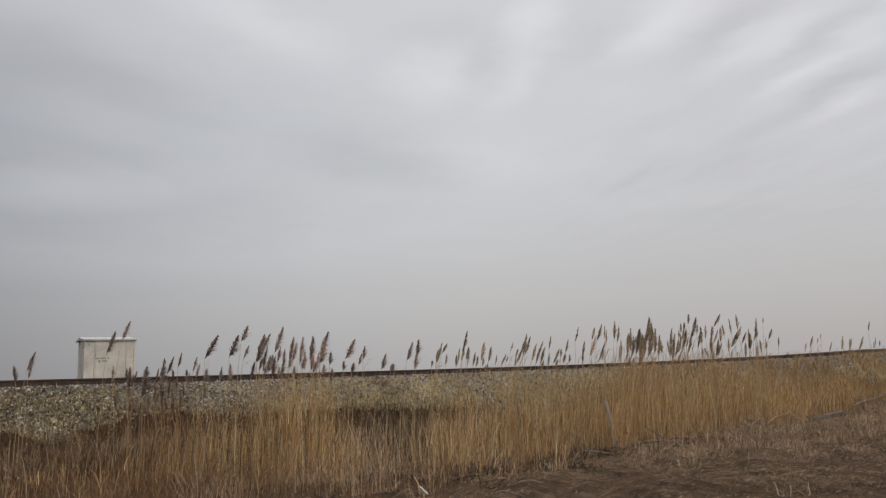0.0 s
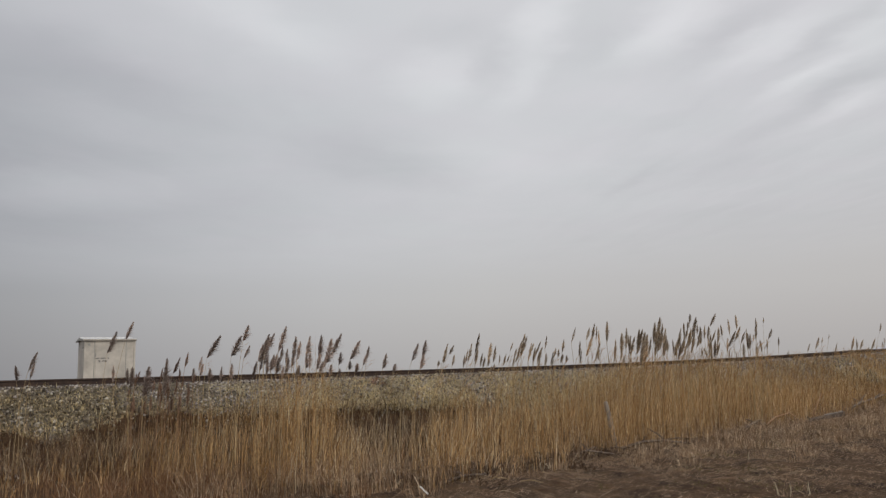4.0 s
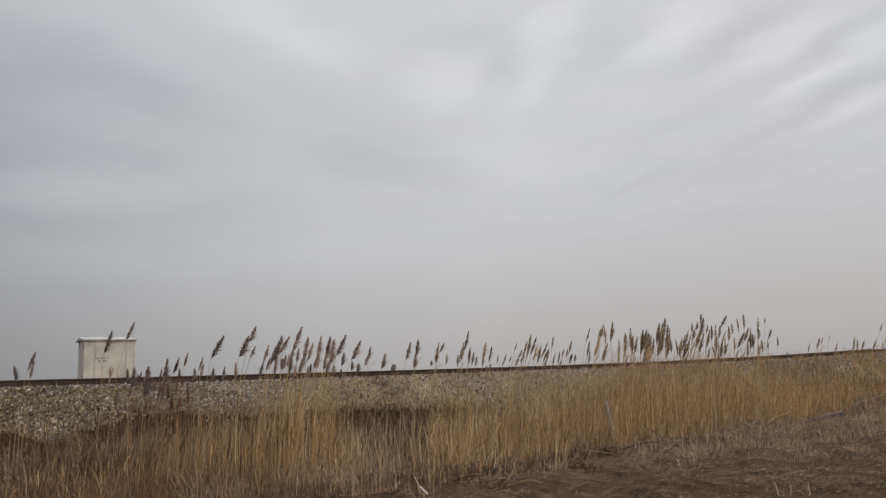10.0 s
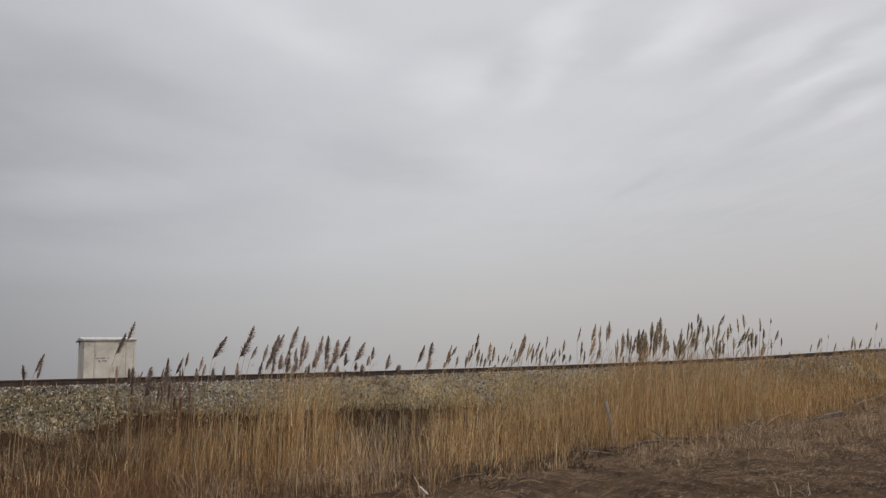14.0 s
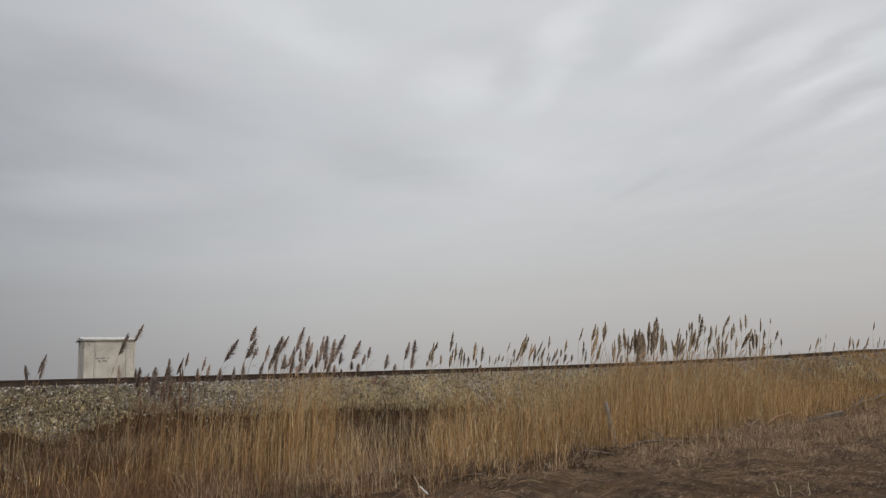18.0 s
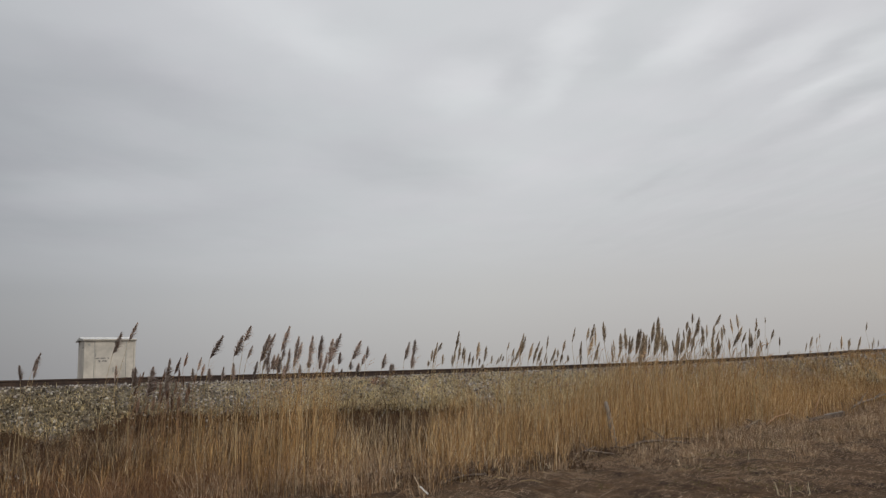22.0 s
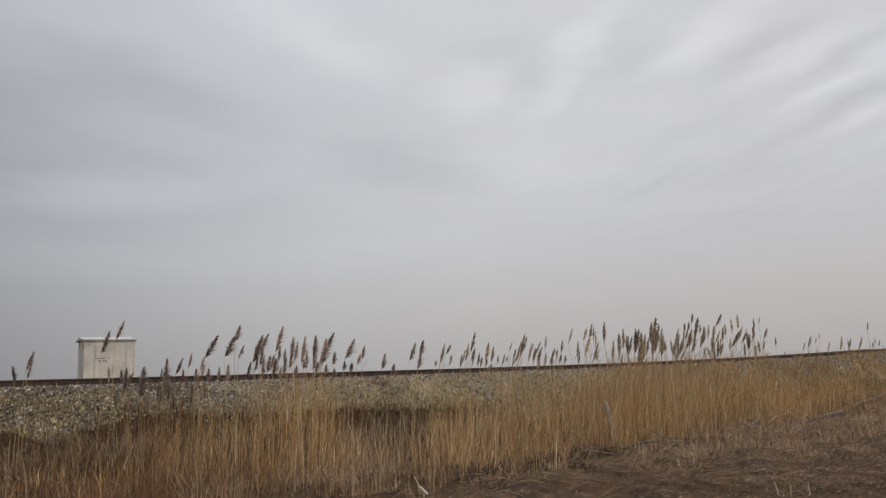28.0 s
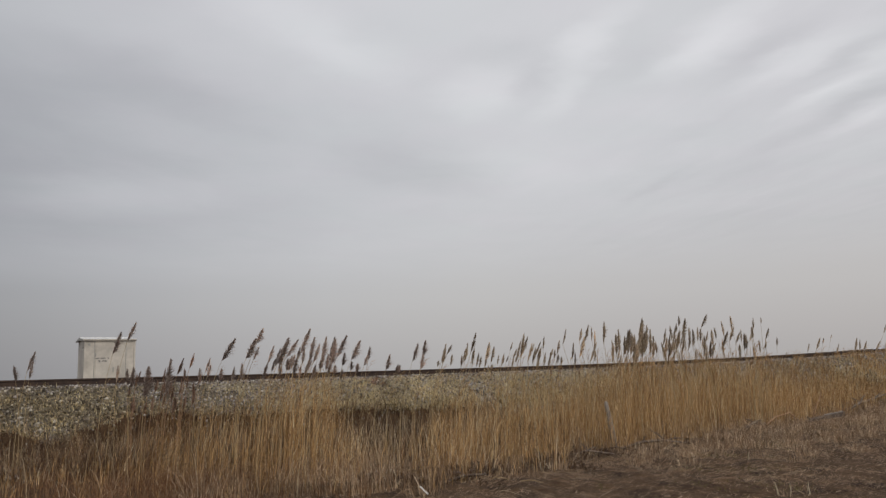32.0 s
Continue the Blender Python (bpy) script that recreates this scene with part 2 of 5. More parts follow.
def fast_mesh(name, verts, faces, sizes, material):
    """A mesh from flat arrays: points, corner indices, corners of each face."""
    me = bpy.data.meshes.new(name)
    sizes = np.asarray(sizes, dtype=np.int32)
    starts = np.concatenate(([0], np.cumsum(sizes)[:-1])).astype(np.int32)
    me.vertices.add(len(verts))
    me.vertices.foreach_set("co", np.asarray(verts, dtype=np.float32).ravel())
    me.loops.add(int(sizes.sum()))
    me.loops.foreach_set("vertex_index", np.asarray(faces, dtype=np.int32).ravel())
    me.polygons.add(len(sizes))
    me.polygons.foreach_set("loop_start", starts)
    me.materials.append(material)
    me.update(calc_edges=True)
    return me


def box_bm(sx, sy, sz, cx=0.0, cy=0.0, cz=0.0, bevel=0.0, bm=None, turn=None):
    own = bm is None
    bm = bmesh.new() if own else bm
    m = Matrix.Translation((cx, cy, cz)) @ (turn or Matrix()) @ Matrix.Diagonal((sx, sy, sz, 1))
    got = bmesh.ops.create_cube(bm, size=1.0, matrix=m)
    if bevel:
        edges = list({e for v in got["verts"] for e in v.link_edges})
        bmesh.ops.bevel(bm, geom=edges, offset=bevel, segments=2, profile=0.7, affect="EDGES")
    return bm


def tube_bm(points, radii, sides=6, bm=None, cap=True):
    """A tapered tube along points."""
    bm = bmesh.new() if bm is None else bm
    rings = []
    pts = [Vector(p) for p in points]
    for i, p in enumerate(pts):
        d = (pts[min(i + 1, len(pts) - 1)] - pts[max(i - 1, 0)]).normalized()
        a = d.cross(Vector((0.31, 0.95, 0.05))).normalized()
        b = d.cross(a)
        rings.append([bm.verts.new(p + (a * math.cos(t) + b * math.sin(t)) * radii[i]) for t in [2 * math.pi * k / sides for k in range(sides)]])
    for r0, r1 in zip(rings, rings[1:]):
        for k in range(sides):
            bm.faces.new((r0[k], r0[(k + 1) % sides], r1[(k + 1) % sides], r1[k]))
    if cap:
        bm.faces.new(rings[0][::-1])
        bm.faces.new(rings[-1])
    return bm


def blades(name, roots, height, width, lean, heading, material, rng, droop=0.35, segments=3, origin=(0, 0, 0)):
    """Many dry blades in one mesh: tapering ribbons that bend over in their own direction."""
    n = len(roots)
    face = rng.uniform(0, math.pi, n)
    side = np.stack([np.cos(face), np.sin(face), np.zeros(n)], 1)
    out = np.stack([np.cos(heading), np.sin(heading), np.zeros(n)], 1)
    rows = []
    for k in range(segments + 1):
        f = k / segments
        bend = np.minimum(np.where(lean > 1.1, lean * (0.78 + 0.22 * f), lean * f + droop * lean * f * f), 1.52)
        mid = roots + out * (np.sin(bend) * f * height)[:, None] + np.array([0, 0, 1.0]) * (np.cos(bend) * f * height)[:, None]
        half = width * (1.0 - 0.75 * f) * 0.5
        if k < segments:
            rows += [mid - side * half[:, None], mid + side * half[:, None]]
        else:
            rows.append(mid)
    per = 2 * segments + 1
    verts = np.stack(rows, 1).reshape(-1, 3) - np.array(origin)
    corner, sizes = [], []
    for k in range(segments - 1):
        corner += [2 * k, 2 * k + 1, 2 * k + 3, 2 * k + 2]
        sizes.append(4)
    corner += [2 * segments - 2, 2 * segments - 1, 2 * segments]
    sizes.append(3)
    faces = (np.arange(n)[:, None] * per + np.array(corner)[None]).ravel()
    me = fast_mesh(name, verts, faces, np.tile(sizes, n), material)
    ob = new(name, me)
    ob.location = origin
    return ob


# ---------------------------------------------------------------- ground
def spread(near, far, step, growth, limit):
    a = list(np.arange(near, far, step))
    s = step
    while a[-1] < limit:
        s *= growth
        a.append(a[-1] + s)
    s = step
    while a[0] > -limit:
        s *= growth
        a.insert(0, a[0] - s)
    return np.array(a)


def make_ground():
    us = spread(-14.0, 52.0, 0.16, 1.6, 4500.0)
    vs = np.unique(np.concatenate([spread(-24.0, 10.0, 0.4, 1.6, 4500.0), [-3.6, -2.95, -0.9, -0.5], np.arange(-2.7, -1.8, 0.07)]))
    uu, vv = np.meshgrid(us, vs, indexing="ij")
    # the mesh follows the edge of the scarp
    off = vv + 2.2
    vv = vv + (scarp_edge(uu) + 2.2) * np.where(off > 0, np.clip(1.9 - off / 0.45, 0, 1), np.clip(2.0 + off / 0.9, 0, 1))
    zz = ground_height(uu, vv)
    xx, yy = world_xy(uu, vv)
    rng = np.random.default_rng(5)
    near = (np.abs(uu - 19) < 34) & (vv > -24) & (vv < -2.25)
    zz = zz + np.where(near, rng.normal(0, 0.018, zz.shape), 0)
    verts = np.stack([xx, yy, zz], 2).reshape(-1, 3)
    nu, nv = len(us), len(vs)
    i = (np.arange(nu - 1)[:, None] * nv + np.arange(nv - 1)[None]).ravel()
    quads = np.stack([i, i + nv, i + nv + 1, i + 1], 1)
    me = fast_mesh("ground", verts, quads.ravel(), np.full(len(quads), 4), M_SOIL)
    me.materials.append(M_BALLAST)
    me.materials.append(M_DUSTY)
    vm = np.tile((vs[:-1] + vs[1:]) / 2, nu - 1)
    um = np.repeat((us[:-1] + us[1:]) / 2, nv - 1)
    slipped = (um < 12.5) & (vm < -2.13)
    stony = (vm > -3.1) & (vm < 5.2) & ~slipped
    me.polygons.foreach_set("material_index", np.where(stony, np.where((um > 5.0 + 0.8 * np.sin(vm * 2.6)) & (um < 21.0 + 1.5 * np.sin(vm * 2.1)), 2, 1), 0).astype(np.int32))
    tagged(new("ground", me), "dark soil verge and ditch rising to a stony railway bank", "ground", kind="structure")


make_ground()


# ---------------------------------------------------------------- railway track
def make_track():
    track = tagged(new("railway_track"), "single railway track with rusty rails on dark timber ties", "railway track")
    x0, y0 = world_xy(0.0, 0.0)
    track.matrix_basis = pose(x0, y0, 0, 0, 0, math.degrees(TRACK_ANGLE))
    us = list(np.arange(-40, 92, 1.5)) + [120, 200, 400, 900]
    us = [-600, -200, -90] + us
    # foot, web and head of a flat-bottomed rail
    half = [(0.076, 0.0), (0.076, 0.012), (0.020, 0.030), (0.009, 0.045), (0.009, 0.130), (0.036, 0.142), (0.037, 0.172), (0.030, 0.184)]
    outline = half + [(-a, b) for a, b in reversed(half)]
    for v in (0.0, GAUGE + 0.07):
        bm = bmesh.new()
        rings = [[bm.verts.new((u, v + a, float(rail_top(u)) - 0.184 + b)) for a, b in outline] for u in us]
        k = len(outline)
        for r0, r1 in zip(rings, rings[1:]):
            for j in range(k):
                f = bm.faces.new((r0[j], r0[(j + 1) % k], r1[(j + 1) % k], r1[j]))
                f.material_index = 1 if j == 7 else 0
        bm.normal_update()
        part("rail", bm, [M_RAIL, M_HEAD], track, "rust-brown steel rail with a worn bright head")
    rng = random.Random(8)
    bm = box_bm(0.22, 2.6, 0.18, 0, 0, 0, 0.012)
    tie = part("tie", bm, M_TIE, track)
    plate = part("tie_plate", box_bm(0.19, 0.34, 0.02, 0, 0, 0, 0.003), M_RAIL, tie)
    meshes = tie.data, plate.data
    for i, u in enumerate(np.arange(-24.0, 88.0, 0.53)):
        t = tie if i == 0 else new("tie", meshes[0])
        t.parent = track
        uu = float(u) + rng.uniform(-0.03, 0.03)
        t.matrix_basis = pose(uu, GAUGE / 2 + 0.035 + rng.uniform(-0.06, 0.06), float(rail_top(uu)) - 0.184 - 0.02 - 0.088, 0, 0, rng.uniform(-1, 1))
        for s in (-1, 1):
            p = plate if i == 0 and s == -1 else new("tie_plate", meshes[1])
            p.parent = t
            p.matrix_basis = pose(0, s * (GAUGE + 0.07) / 2, 0.098)


make_track()


def make_ballast():
    """Loose crushed stones on the shoulder of the bank."""
    rng = np.random.default_rng(11)
    n = 56000
    u = rng.uniform(-7, 52, n)
    v = -0.45 - 2.75 * rng.power(1.25, n)
    below = (u < 12.5) & (v < scarp_edge(u) - rng.exponential(0.12, n))
    keep = (~below | (rng.random(n) < np.interp(u, [3.0, 6.5, 8.0], [0.6, 0.22, 0.12]))) & (rng.random(n) < np.interp(v, [-3.3, -2.9, -2.2], [0.25, 0.6, 1.0]))
    u, v = u[keep], v[keep]
    n = len(u)
    x, y = world_xy(u, v)
    z = ground_height(u, v)
    size = rng.uniform(0.016, 0.042, n) * np.where(rng.random(n) < 0.03, 1.35, 1.0)
    base = np.array([[1, 0, 0.1], [0.45, 0.9, -0.1], [-0.6, 0.75, 0.15], [-1, -0.1, -0.1], [-0.4, -0.9, 0.1], [0.6, -0.8, -0.1], [0.1, 0.2, 0.85], [-0.15, -0.1, -0.8]])
    tri = np.array([[0, 1, 6], [1, 2, 6], [2, 3, 6], [3, 4, 6], [4, 5, 6], [5, 0, 6], [1, 0, 7], [2, 1, 7], [3, 2, 7], [4, 3, 7], [5, 4, 7], [0, 5, 7]])
    pts = base[None] * (1 + rng.uniform(-0.3, 0.3, (n, 8, 3)))
    pts = pts * (size[:, None] * rng.uniform(0.75, 1.25, (n, 3)))[:, None, :]
    a, b = rng.uniform(0, 6.283, n), rng.uniform(-0.7, 0.7, n)
    ca, sa_, cb, sb = np.cos(a)[:, None], np.sin(a)[:, None], np.cos(b)[:, None], np.sin(b)[:, None]
    py, pz = pts[:, :, 1] * cb - pts[:, :, 2] * sb, pts[:, :, 1] * sb + pts[:, :, 2] * cb
    px, py = pts[:, :, 0] * ca - py * sa_, pts[:, :, 0] * sa_ + py * ca
    pts = np.stack([px + x[:, None], py + y[:, None], pz + (z + size * 0.35)[:, None]], 2)
    faces = (np.arange(n)[:, None, None] * 8 + tri[None]).ravel()
    me = fast_mesh("ballast_stones", pts.reshape(-1, 3), faces, np.full(n * 12, 3), M_STONE)
    # cleaner stones lie along the top of the shoulder
    me.materials.append(M_CLEAN)
    fresh = v > -1.15 - np.interp(u, [2.0, 6.5], [0.0, 0.8]) + 0.35 * np.sin(u * 0.8 + 1.0) + 0.2 * np.sin(u * 2.9) + rng.normal(0, 0.22, n)
    me.polygons.foreach_set("material_index", np.repeat(fresh, 12).astype(np.int32))
    tagged(new("ballast_stones", me), "loose grey crushed stone ballast on the railway bank", "ballast", kind="stuff")


make_ballast()


def make_fallen_stones():
    """Pale stones that have rolled off the bank."""
    rng = random.Random(15)
    bm, pale = bmesh.new(), bmesh.new()
    for k in range(560):
        u = rng.uniform(-2.5, 12.0)
        v = -2.3 - abs(rng.gauss(0, 1.3))
        x, y = world_xy(u, v)
        r = rng.uniform(0.015, 0.04)
        z = float(ground_height(np.array(u), np.array(v)))
        m = Matrix.Translation((x, y, z + r * 0.3)) @ Euler((rng.uniform(0, 3), rng.uniform(0, 3), rng.uniform(0, 3))).to_matrix().to_4x4() @ Matrix.Diagonal((r * rng.uniform(0.8, 1.3), r, r * rng.uniform(0.55, 0.8), 1))
        got = bmesh.ops.create_icosphere(bm, subdivisions=1, radius=1.0, matrix=m)
        for q in got["verts"]:
            q.co += Vector((rng.uniform(-1, 1), rng.uniform(-1, 1), rng.uniform(-1, 1))) * r * 0.2
    # a slip of stones below the lowest stretch of the bank
    for k in range(260):
        u = rng.gauss(0.3, 1.3)
        v = -2.9 - abs(rng.gauss(0, 1.4))
        x, y = world_xy(u, v)
        r = rng.uniform(0.02, 0.055)
        z = float(ground_height(np.array(u), np.array(v)))
        m = Matrix.Translation((x, y, z + r * 0.5)) @ Euler((rng.uniform(0, 3), rng.uniform(0, 3), rng.uniform(0, 3))).to_matrix().to_4x4() @ Matrix.Diagonal((r * rng.uniform(0.8, 1.3), r, r * rng.uniform(0.55, 0.8), 1))
        bmesh.ops.create_icosphere(bm, subdivisions=1, radius=1.0, matrix=m)
    for k in range(420):
        if k % 2:
            u = rng.uniform(-2.5, 11.5)
            v = float(scarp_edge(np.array(u))) - rng.uniform(0.0, 0.20)
        else:
            u, v = rng.gauss(-0.6, 0.9), -2.9 - abs(rng.gauss(0, 1.3))
        x, y = world_xy(u, v)
        r = rng.uniform(0.014, 0.032)
        m = Matrix.Translation((x, y, float(ground_height(np.array(u), np.array(v))) + r * 0.5)) @ Euler((rng.uniform(0, 3), rng.uniform(0, 3), rng.uniform(0, 3))).to_matrix().to_4x4() @ Matrix.Diagonal((r * rng.uniform(0.8, 1.3), r, r * rng.uniform(0.6, 0.9), 1))
        for q in bmesh.ops.create_icosphere(pale, subdivisions=1, radius=1.0, matrix=m)["verts"]:
            q.co += Vector((rng.uniform(-1, 1), rng.uniform(-1, 1), rng.uniform(-1, 1))) * r * 0.2
    # pebbles washed down into the gap in the reeds
    for k in range(170):
        y = rng.uniform(11.6, 16.0)
        x = y * rng.gauss(-0.082, 0.012)
        r = rng.uniform(0.008, 0.021)
        m = Matrix.Translation((x, y, ground_at(x, y) + r * 0.5)) @ Euler((rng.uniform(0, 3), rng.uniform(0, 3), rng.uniform(0, 3))).to_matrix().to_4x4() @ Matrix.Diagonal((r * rng.uniform(0.8, 1.4), r, r * rng.uniform(0.6, 0.9), 1))
        bmesh.ops.create_icosphere(pale, subdivisions=1, radius=1.0, matrix=m)
    tagged(part("white_stones", pale, M_CHALK), "pale weathered stones caught on the eroded face", "stones", kind="stuff")
    tagged(part("fallen_stones", bm, M_CLEAN), "scattered pale stones fallen below the bank", "stones", kind="stuff")


make_fallen_stones()


# ---------------------------------------------------------------- equipment hut behind the track
def make_hut():
    W, D, H = 1.55, 1.35, 1.95
    hut = tagged(new("signal_hut"), "small cream-painted metal railway equipment hut with a shallow gabled roof", "hut")
    base = 1.02
    hut.matrix_basis = pose(-11.93, 25.50, base, 0, 0, 34.0)
    part("plinth", box_bm(W + 0.12, D + 0.12, 1.2, W / 2, D / 2, -0.6, 0.02), M_CONCRETE, hut)
    t = 0.04
    part("front_wall", box_bm(W, t, H, W / 2, t / 2, H / 2, 0.004), M_PAINT, hut)
    part("back_wall", box_bm(W, t, H, W / 2, D - t / 2, H / 2, 0.004), M_PAINT, hut)
    for sx in (t / 2, W - t / 2):
        bm = box_bm(t, D - 2 * t - 0.004, H, sx, D / 2, H / 2)
        gable = part("end_wall", bm, M_PAINT, hut)
        bm = bmesh.new()
        a = [bm.verts.new((sx - t / 2, yy, zz)) for yy, zz in ((0.02, H), (D - 0.02, H), (D / 2, H + 0.085))]
        b = [bm.verts.new((sx + t / 2, yy, zz)) for yy, zz in ((0.02, H), (D - 0.02, H), (D / 2, H + 0.085))]
        bm.faces.new(a), bm.faces.new(b[::-1])
        for i in range(3):
            bm.faces.new((a[i], b[i], b[(i + 1) % 3], a[(i + 1) % 3]))
        part("gable", bm, M_PAINT, hut)
    # two roof sheets with a turned-down eave
    for s in (-1, 1):
        bm = bmesh.new()
        run = D / 2 + 0.09
        prof = [(0, 0.100), (s * run, 0.030), (s * run, 0.012), (0, 0.084)]
        ends = [[bm.verts.new((xx, D / 2 + py, H + 0.005 + pz)) for py, pz in prof] for xx in (-0.085, W + 0.05)]
        for j in range(len(prof)):
            k = (j + 1) % len(prof)
            bm.faces.new((ends[0][j], ends[0][k], ends[1][k], ends[1][j]))
        bm.faces.new(ends[0]), bm.faces.new(ends[1][::-1])
        bmesh.ops.recalc_face_normals(bm, faces=bm.faces)
        part("roof_sheet", bm, M_ROOF, hut, "pale folded roof sheet")
        part("fascia", box_bm(W + 0.12, 0.018, 0.042, W / 2 - 0.018, D / 2 + s * (run - 0.012), H + 0.0, 0.003), M_PAINT, hut)
    for xx in (-0.077, W + 0.042):
        for s in (-1, 1):
            bm = bmesh.new()
            rake = [(0, 0.082), (s * (D / 2 + 0.06), 0.014), (s * (D / 2 + 0.06), -0.05), (0, 0.018)]
            ends = [[bm.verts.new((xx + k, D / 2 + py, H + 0.003 + pz)) for py, pz in rake] for k in (-0.008, 0.008)]
            bm.faces.new(ends[0]), bm.faces.new(ends[1][::-1])
            for j in range(4):
                bm.faces.new((ends[0][j], ends[0][(j + 1) % 4], ends[1][(j + 1) % 4], ends[1][j]))
            bmesh.ops.recalc_face_normals(bm, faces=bm.faces)
            part("rake_board", bm, M_TRIM, hut, "grey gable trim")
    ridge = box_bm(W + 0.14, 0.09, 0.025, W / 2 - 0.018, D / 2, H + 0.108, 0.008)
    part("ridge_cap", ridge, M_ROOF, hut)
    # corner posts and the seams of the front sheets
    for xx in (0.0, W):
        part("corner_trim", box_bm(0.06, 0.06, H - 0.02, xx, 0.0, H / 2, 0.006), M_PAINT, hut)
    for xx in (0.29, 0.92, 1.28):
        part("seam", box_bm(0.022, 0.014, H - 0.12, xx, -0.006, H / 2, 0.003), M_TRIM, hut, "raised vertical sheet seam")
    door = part("door", box_bm(0.60, 0.025, H - 0.26, 0.63, -0.013, H / 2 - 0.03, 0.005), M_PAINT, hut)
    part("handle", box_bm(0.03, 0.04, 0.16, 0.88, -0.045, 0.95, 0.006), M_TRIM, door)
    for zz in (0.45, 1.45):
        part("hinge", box_bm(0.03, 0.03, 0.12, 0.325, -0.035, zz, 0.004), M_TRIM, door)
    part("vent", box_bm(0.07, 0.02, 0.09, 0.12, -0.01, H - 0.16, 0.004), M_TRIM, hut, "small grey vent hood")
    part("lock_box", box_bm(0.05, 0.03, 0.08, -0.02, 0.3, H - 0.30, 0.004), M_TRIM, hut)
    # the faded notice, two lines that cannot be read
    for z, spans in ((1.335, ((0.33, 0.45), (0.48, 0.66), (0.70, 0.76))), (1.245, ((0.40, 0.50), (0.53, 0.68)))):
        for a, b in spans:
            xx = a
            while xx < b - 0.02:
                part("letter_bar", box_bm(0.030, 0.004, 0.052, xx + 0.015, -0.029, z, 0), M_INK, hut)
                xx += 0.041
    return hut


make_hut()
# reed heads: place of the head's foot, its length, its lean to leeward
REEDS_A = [(-8.76, 15.87, 1.65, 0.28, -8), (-8.17, 15.19, 1.83, 0.34, 23), (-8.76, 16.37, 1.69, 0.31, 13), (-6.90, 16.07, 2.14, 0.41, 23), (-7.06, 16.58, 1.58, 0.29, 3), (-6.44, 15.63, 2.39, 0.34, 24), (-6.65, 16.25, 1.57, 0.24, 1), (-6.55, 16.13, 1.43, 0.37, 6), (-5.81, 14.99, 1.26, 0.50, 9), (-5.81, 16.00, 1.27, 0.63, 7), (-5.32, 16.48, 1.55, 0.22, 4), (-5.01, 15.85, 1.72, 0.26, 17), (-4.94, 15.84, 1.62, 0.22, 15), (-4.39, 14.92, 1.93, 0.42, 32), (-4.02, 15.21, 1.96, 0.38, 27), (-3.96, 15.60, 2.28, 0.29, 23), (-3.98, 15.73, 1.94, 0.24, 25), (-3.72, 15.78, 1.86, 0.32, 18), (-3.30, 14.54, 1.84, 0.45, 22)]
REEDS_B = [(-3.62, 15.98, 1.80, 0.32, 16), (-3.14, 14.43, 1.98, 0.34, 31), (-3.09, 14.47, 1.70, 0.24, 14), (-3.11, 15.06, 1.77, 0.21, 14), (-3.28, 16.33, 1.88, 0.27, 13), (-3.20, 16.24, 2.07, 0.47, 21), (-3.19, 16.59, 1.85, 0.27, 8), (-2.96, 15.97, 1.75, 0.26, 13), (-2.75, 14.97, 1.89, 0.38, 11), (-2.82, 15.61, 1.51, 0.21, 10), (-2.69, 14.92, 1.86, 0.31, 17), (-2.77, 16.30, 1.71, 0.33, 5), (-2.62, 15.43, 1.82, 0.46, 12), (-2.51, 15.44, 1.68, 0.28, 11), (-2.63, 16.24, 1.88, 0.44, 10), (-2.58, 16.43, 1.71, 0.29, 11), (-2.39, 15.45, 1.79, 0.43, 11), (-2.38, 15.81, 1.98, 0.40, 24), (-2.11, 14.73, 1.76, 0.21, 9)]
REEDS_C = [(-2.09, 16.16, 1.66, 0.16, 5), (-2.02, 15.80, 1.88, 0.37, 27), (-1.93, 15.84, 1.60, 0.16, 11), (-1.86, 15.27, 1.66, 0.12, 10), (-1.76, 15.55, 1.76, 0.19, 16), (-1.74, 16.31, 1.88, 0.23, 8), (-1.38, 16.03, 1.66, 0.28, 15), (-1.33, 18.28, 1.60, 0.16, 13), (-1.15, 15.88, 1.60, 0.14, 12), (-0.77, 15.74, 1.81, 0.32, 20), (-0.65, 16.90, 1.64, 0.29, 13), (-0.61, 17.27, 1.92, 0.31, 13), (-0.29, 17.70, 1.69, 0.13, 8), (-0.19, 16.81, 1.77, 0.26, 13), (-0.19, 17.13, 1.79, 0.40, 18), (-0.17, 17.55, 1.75, 0.26, 11), (-0.07, 16.56, 1.95, 0.23, 29), (0.02, 18.78, 1.71, 0.26, 11), (0.27, 19.25, 1.66, 0.30, 8)]
REEDS_D = [(0.31, 18.97, 1.74, 0.36, 13), (0.38, 18.76, 1.79, 0.43, 13), (0.40, 16.80, 1.98, 0.43, 15), (0.49, 17.72, 1.80, 0.30, 17), (0.51, 17.88, 1.68, 0.38, 13), (0.58, 17.04, 1.66, 0.30, 13), (0.67, 17.38, 1.64, 0.24, 13), (0.81, 17.51, 1.77, 0.42, 13), (0.90, 18.87, 1.66, 0.19, 10), (0.95, 18.59, 1.50, 0.17, 10), (0.94, 17.10, 1.58, 0.12, 10), (1.05, 19.04, 1.75, 0.39, 13), (1.26, 19.29, 1.70, 0.22, 9), (1.25, 17.20, 1.65, 0.17, 22), (1.28, 16.98, 1.71, 0.19, 22), (1.49, 18.49, 1.72, 0.15, 22), (1.64, 18.71, 1.98, 0.22, 22), (1.68, 18.70, 1.60, 0.20, 15), (1.82, 19.80, 1.66, 0.28, 15)]
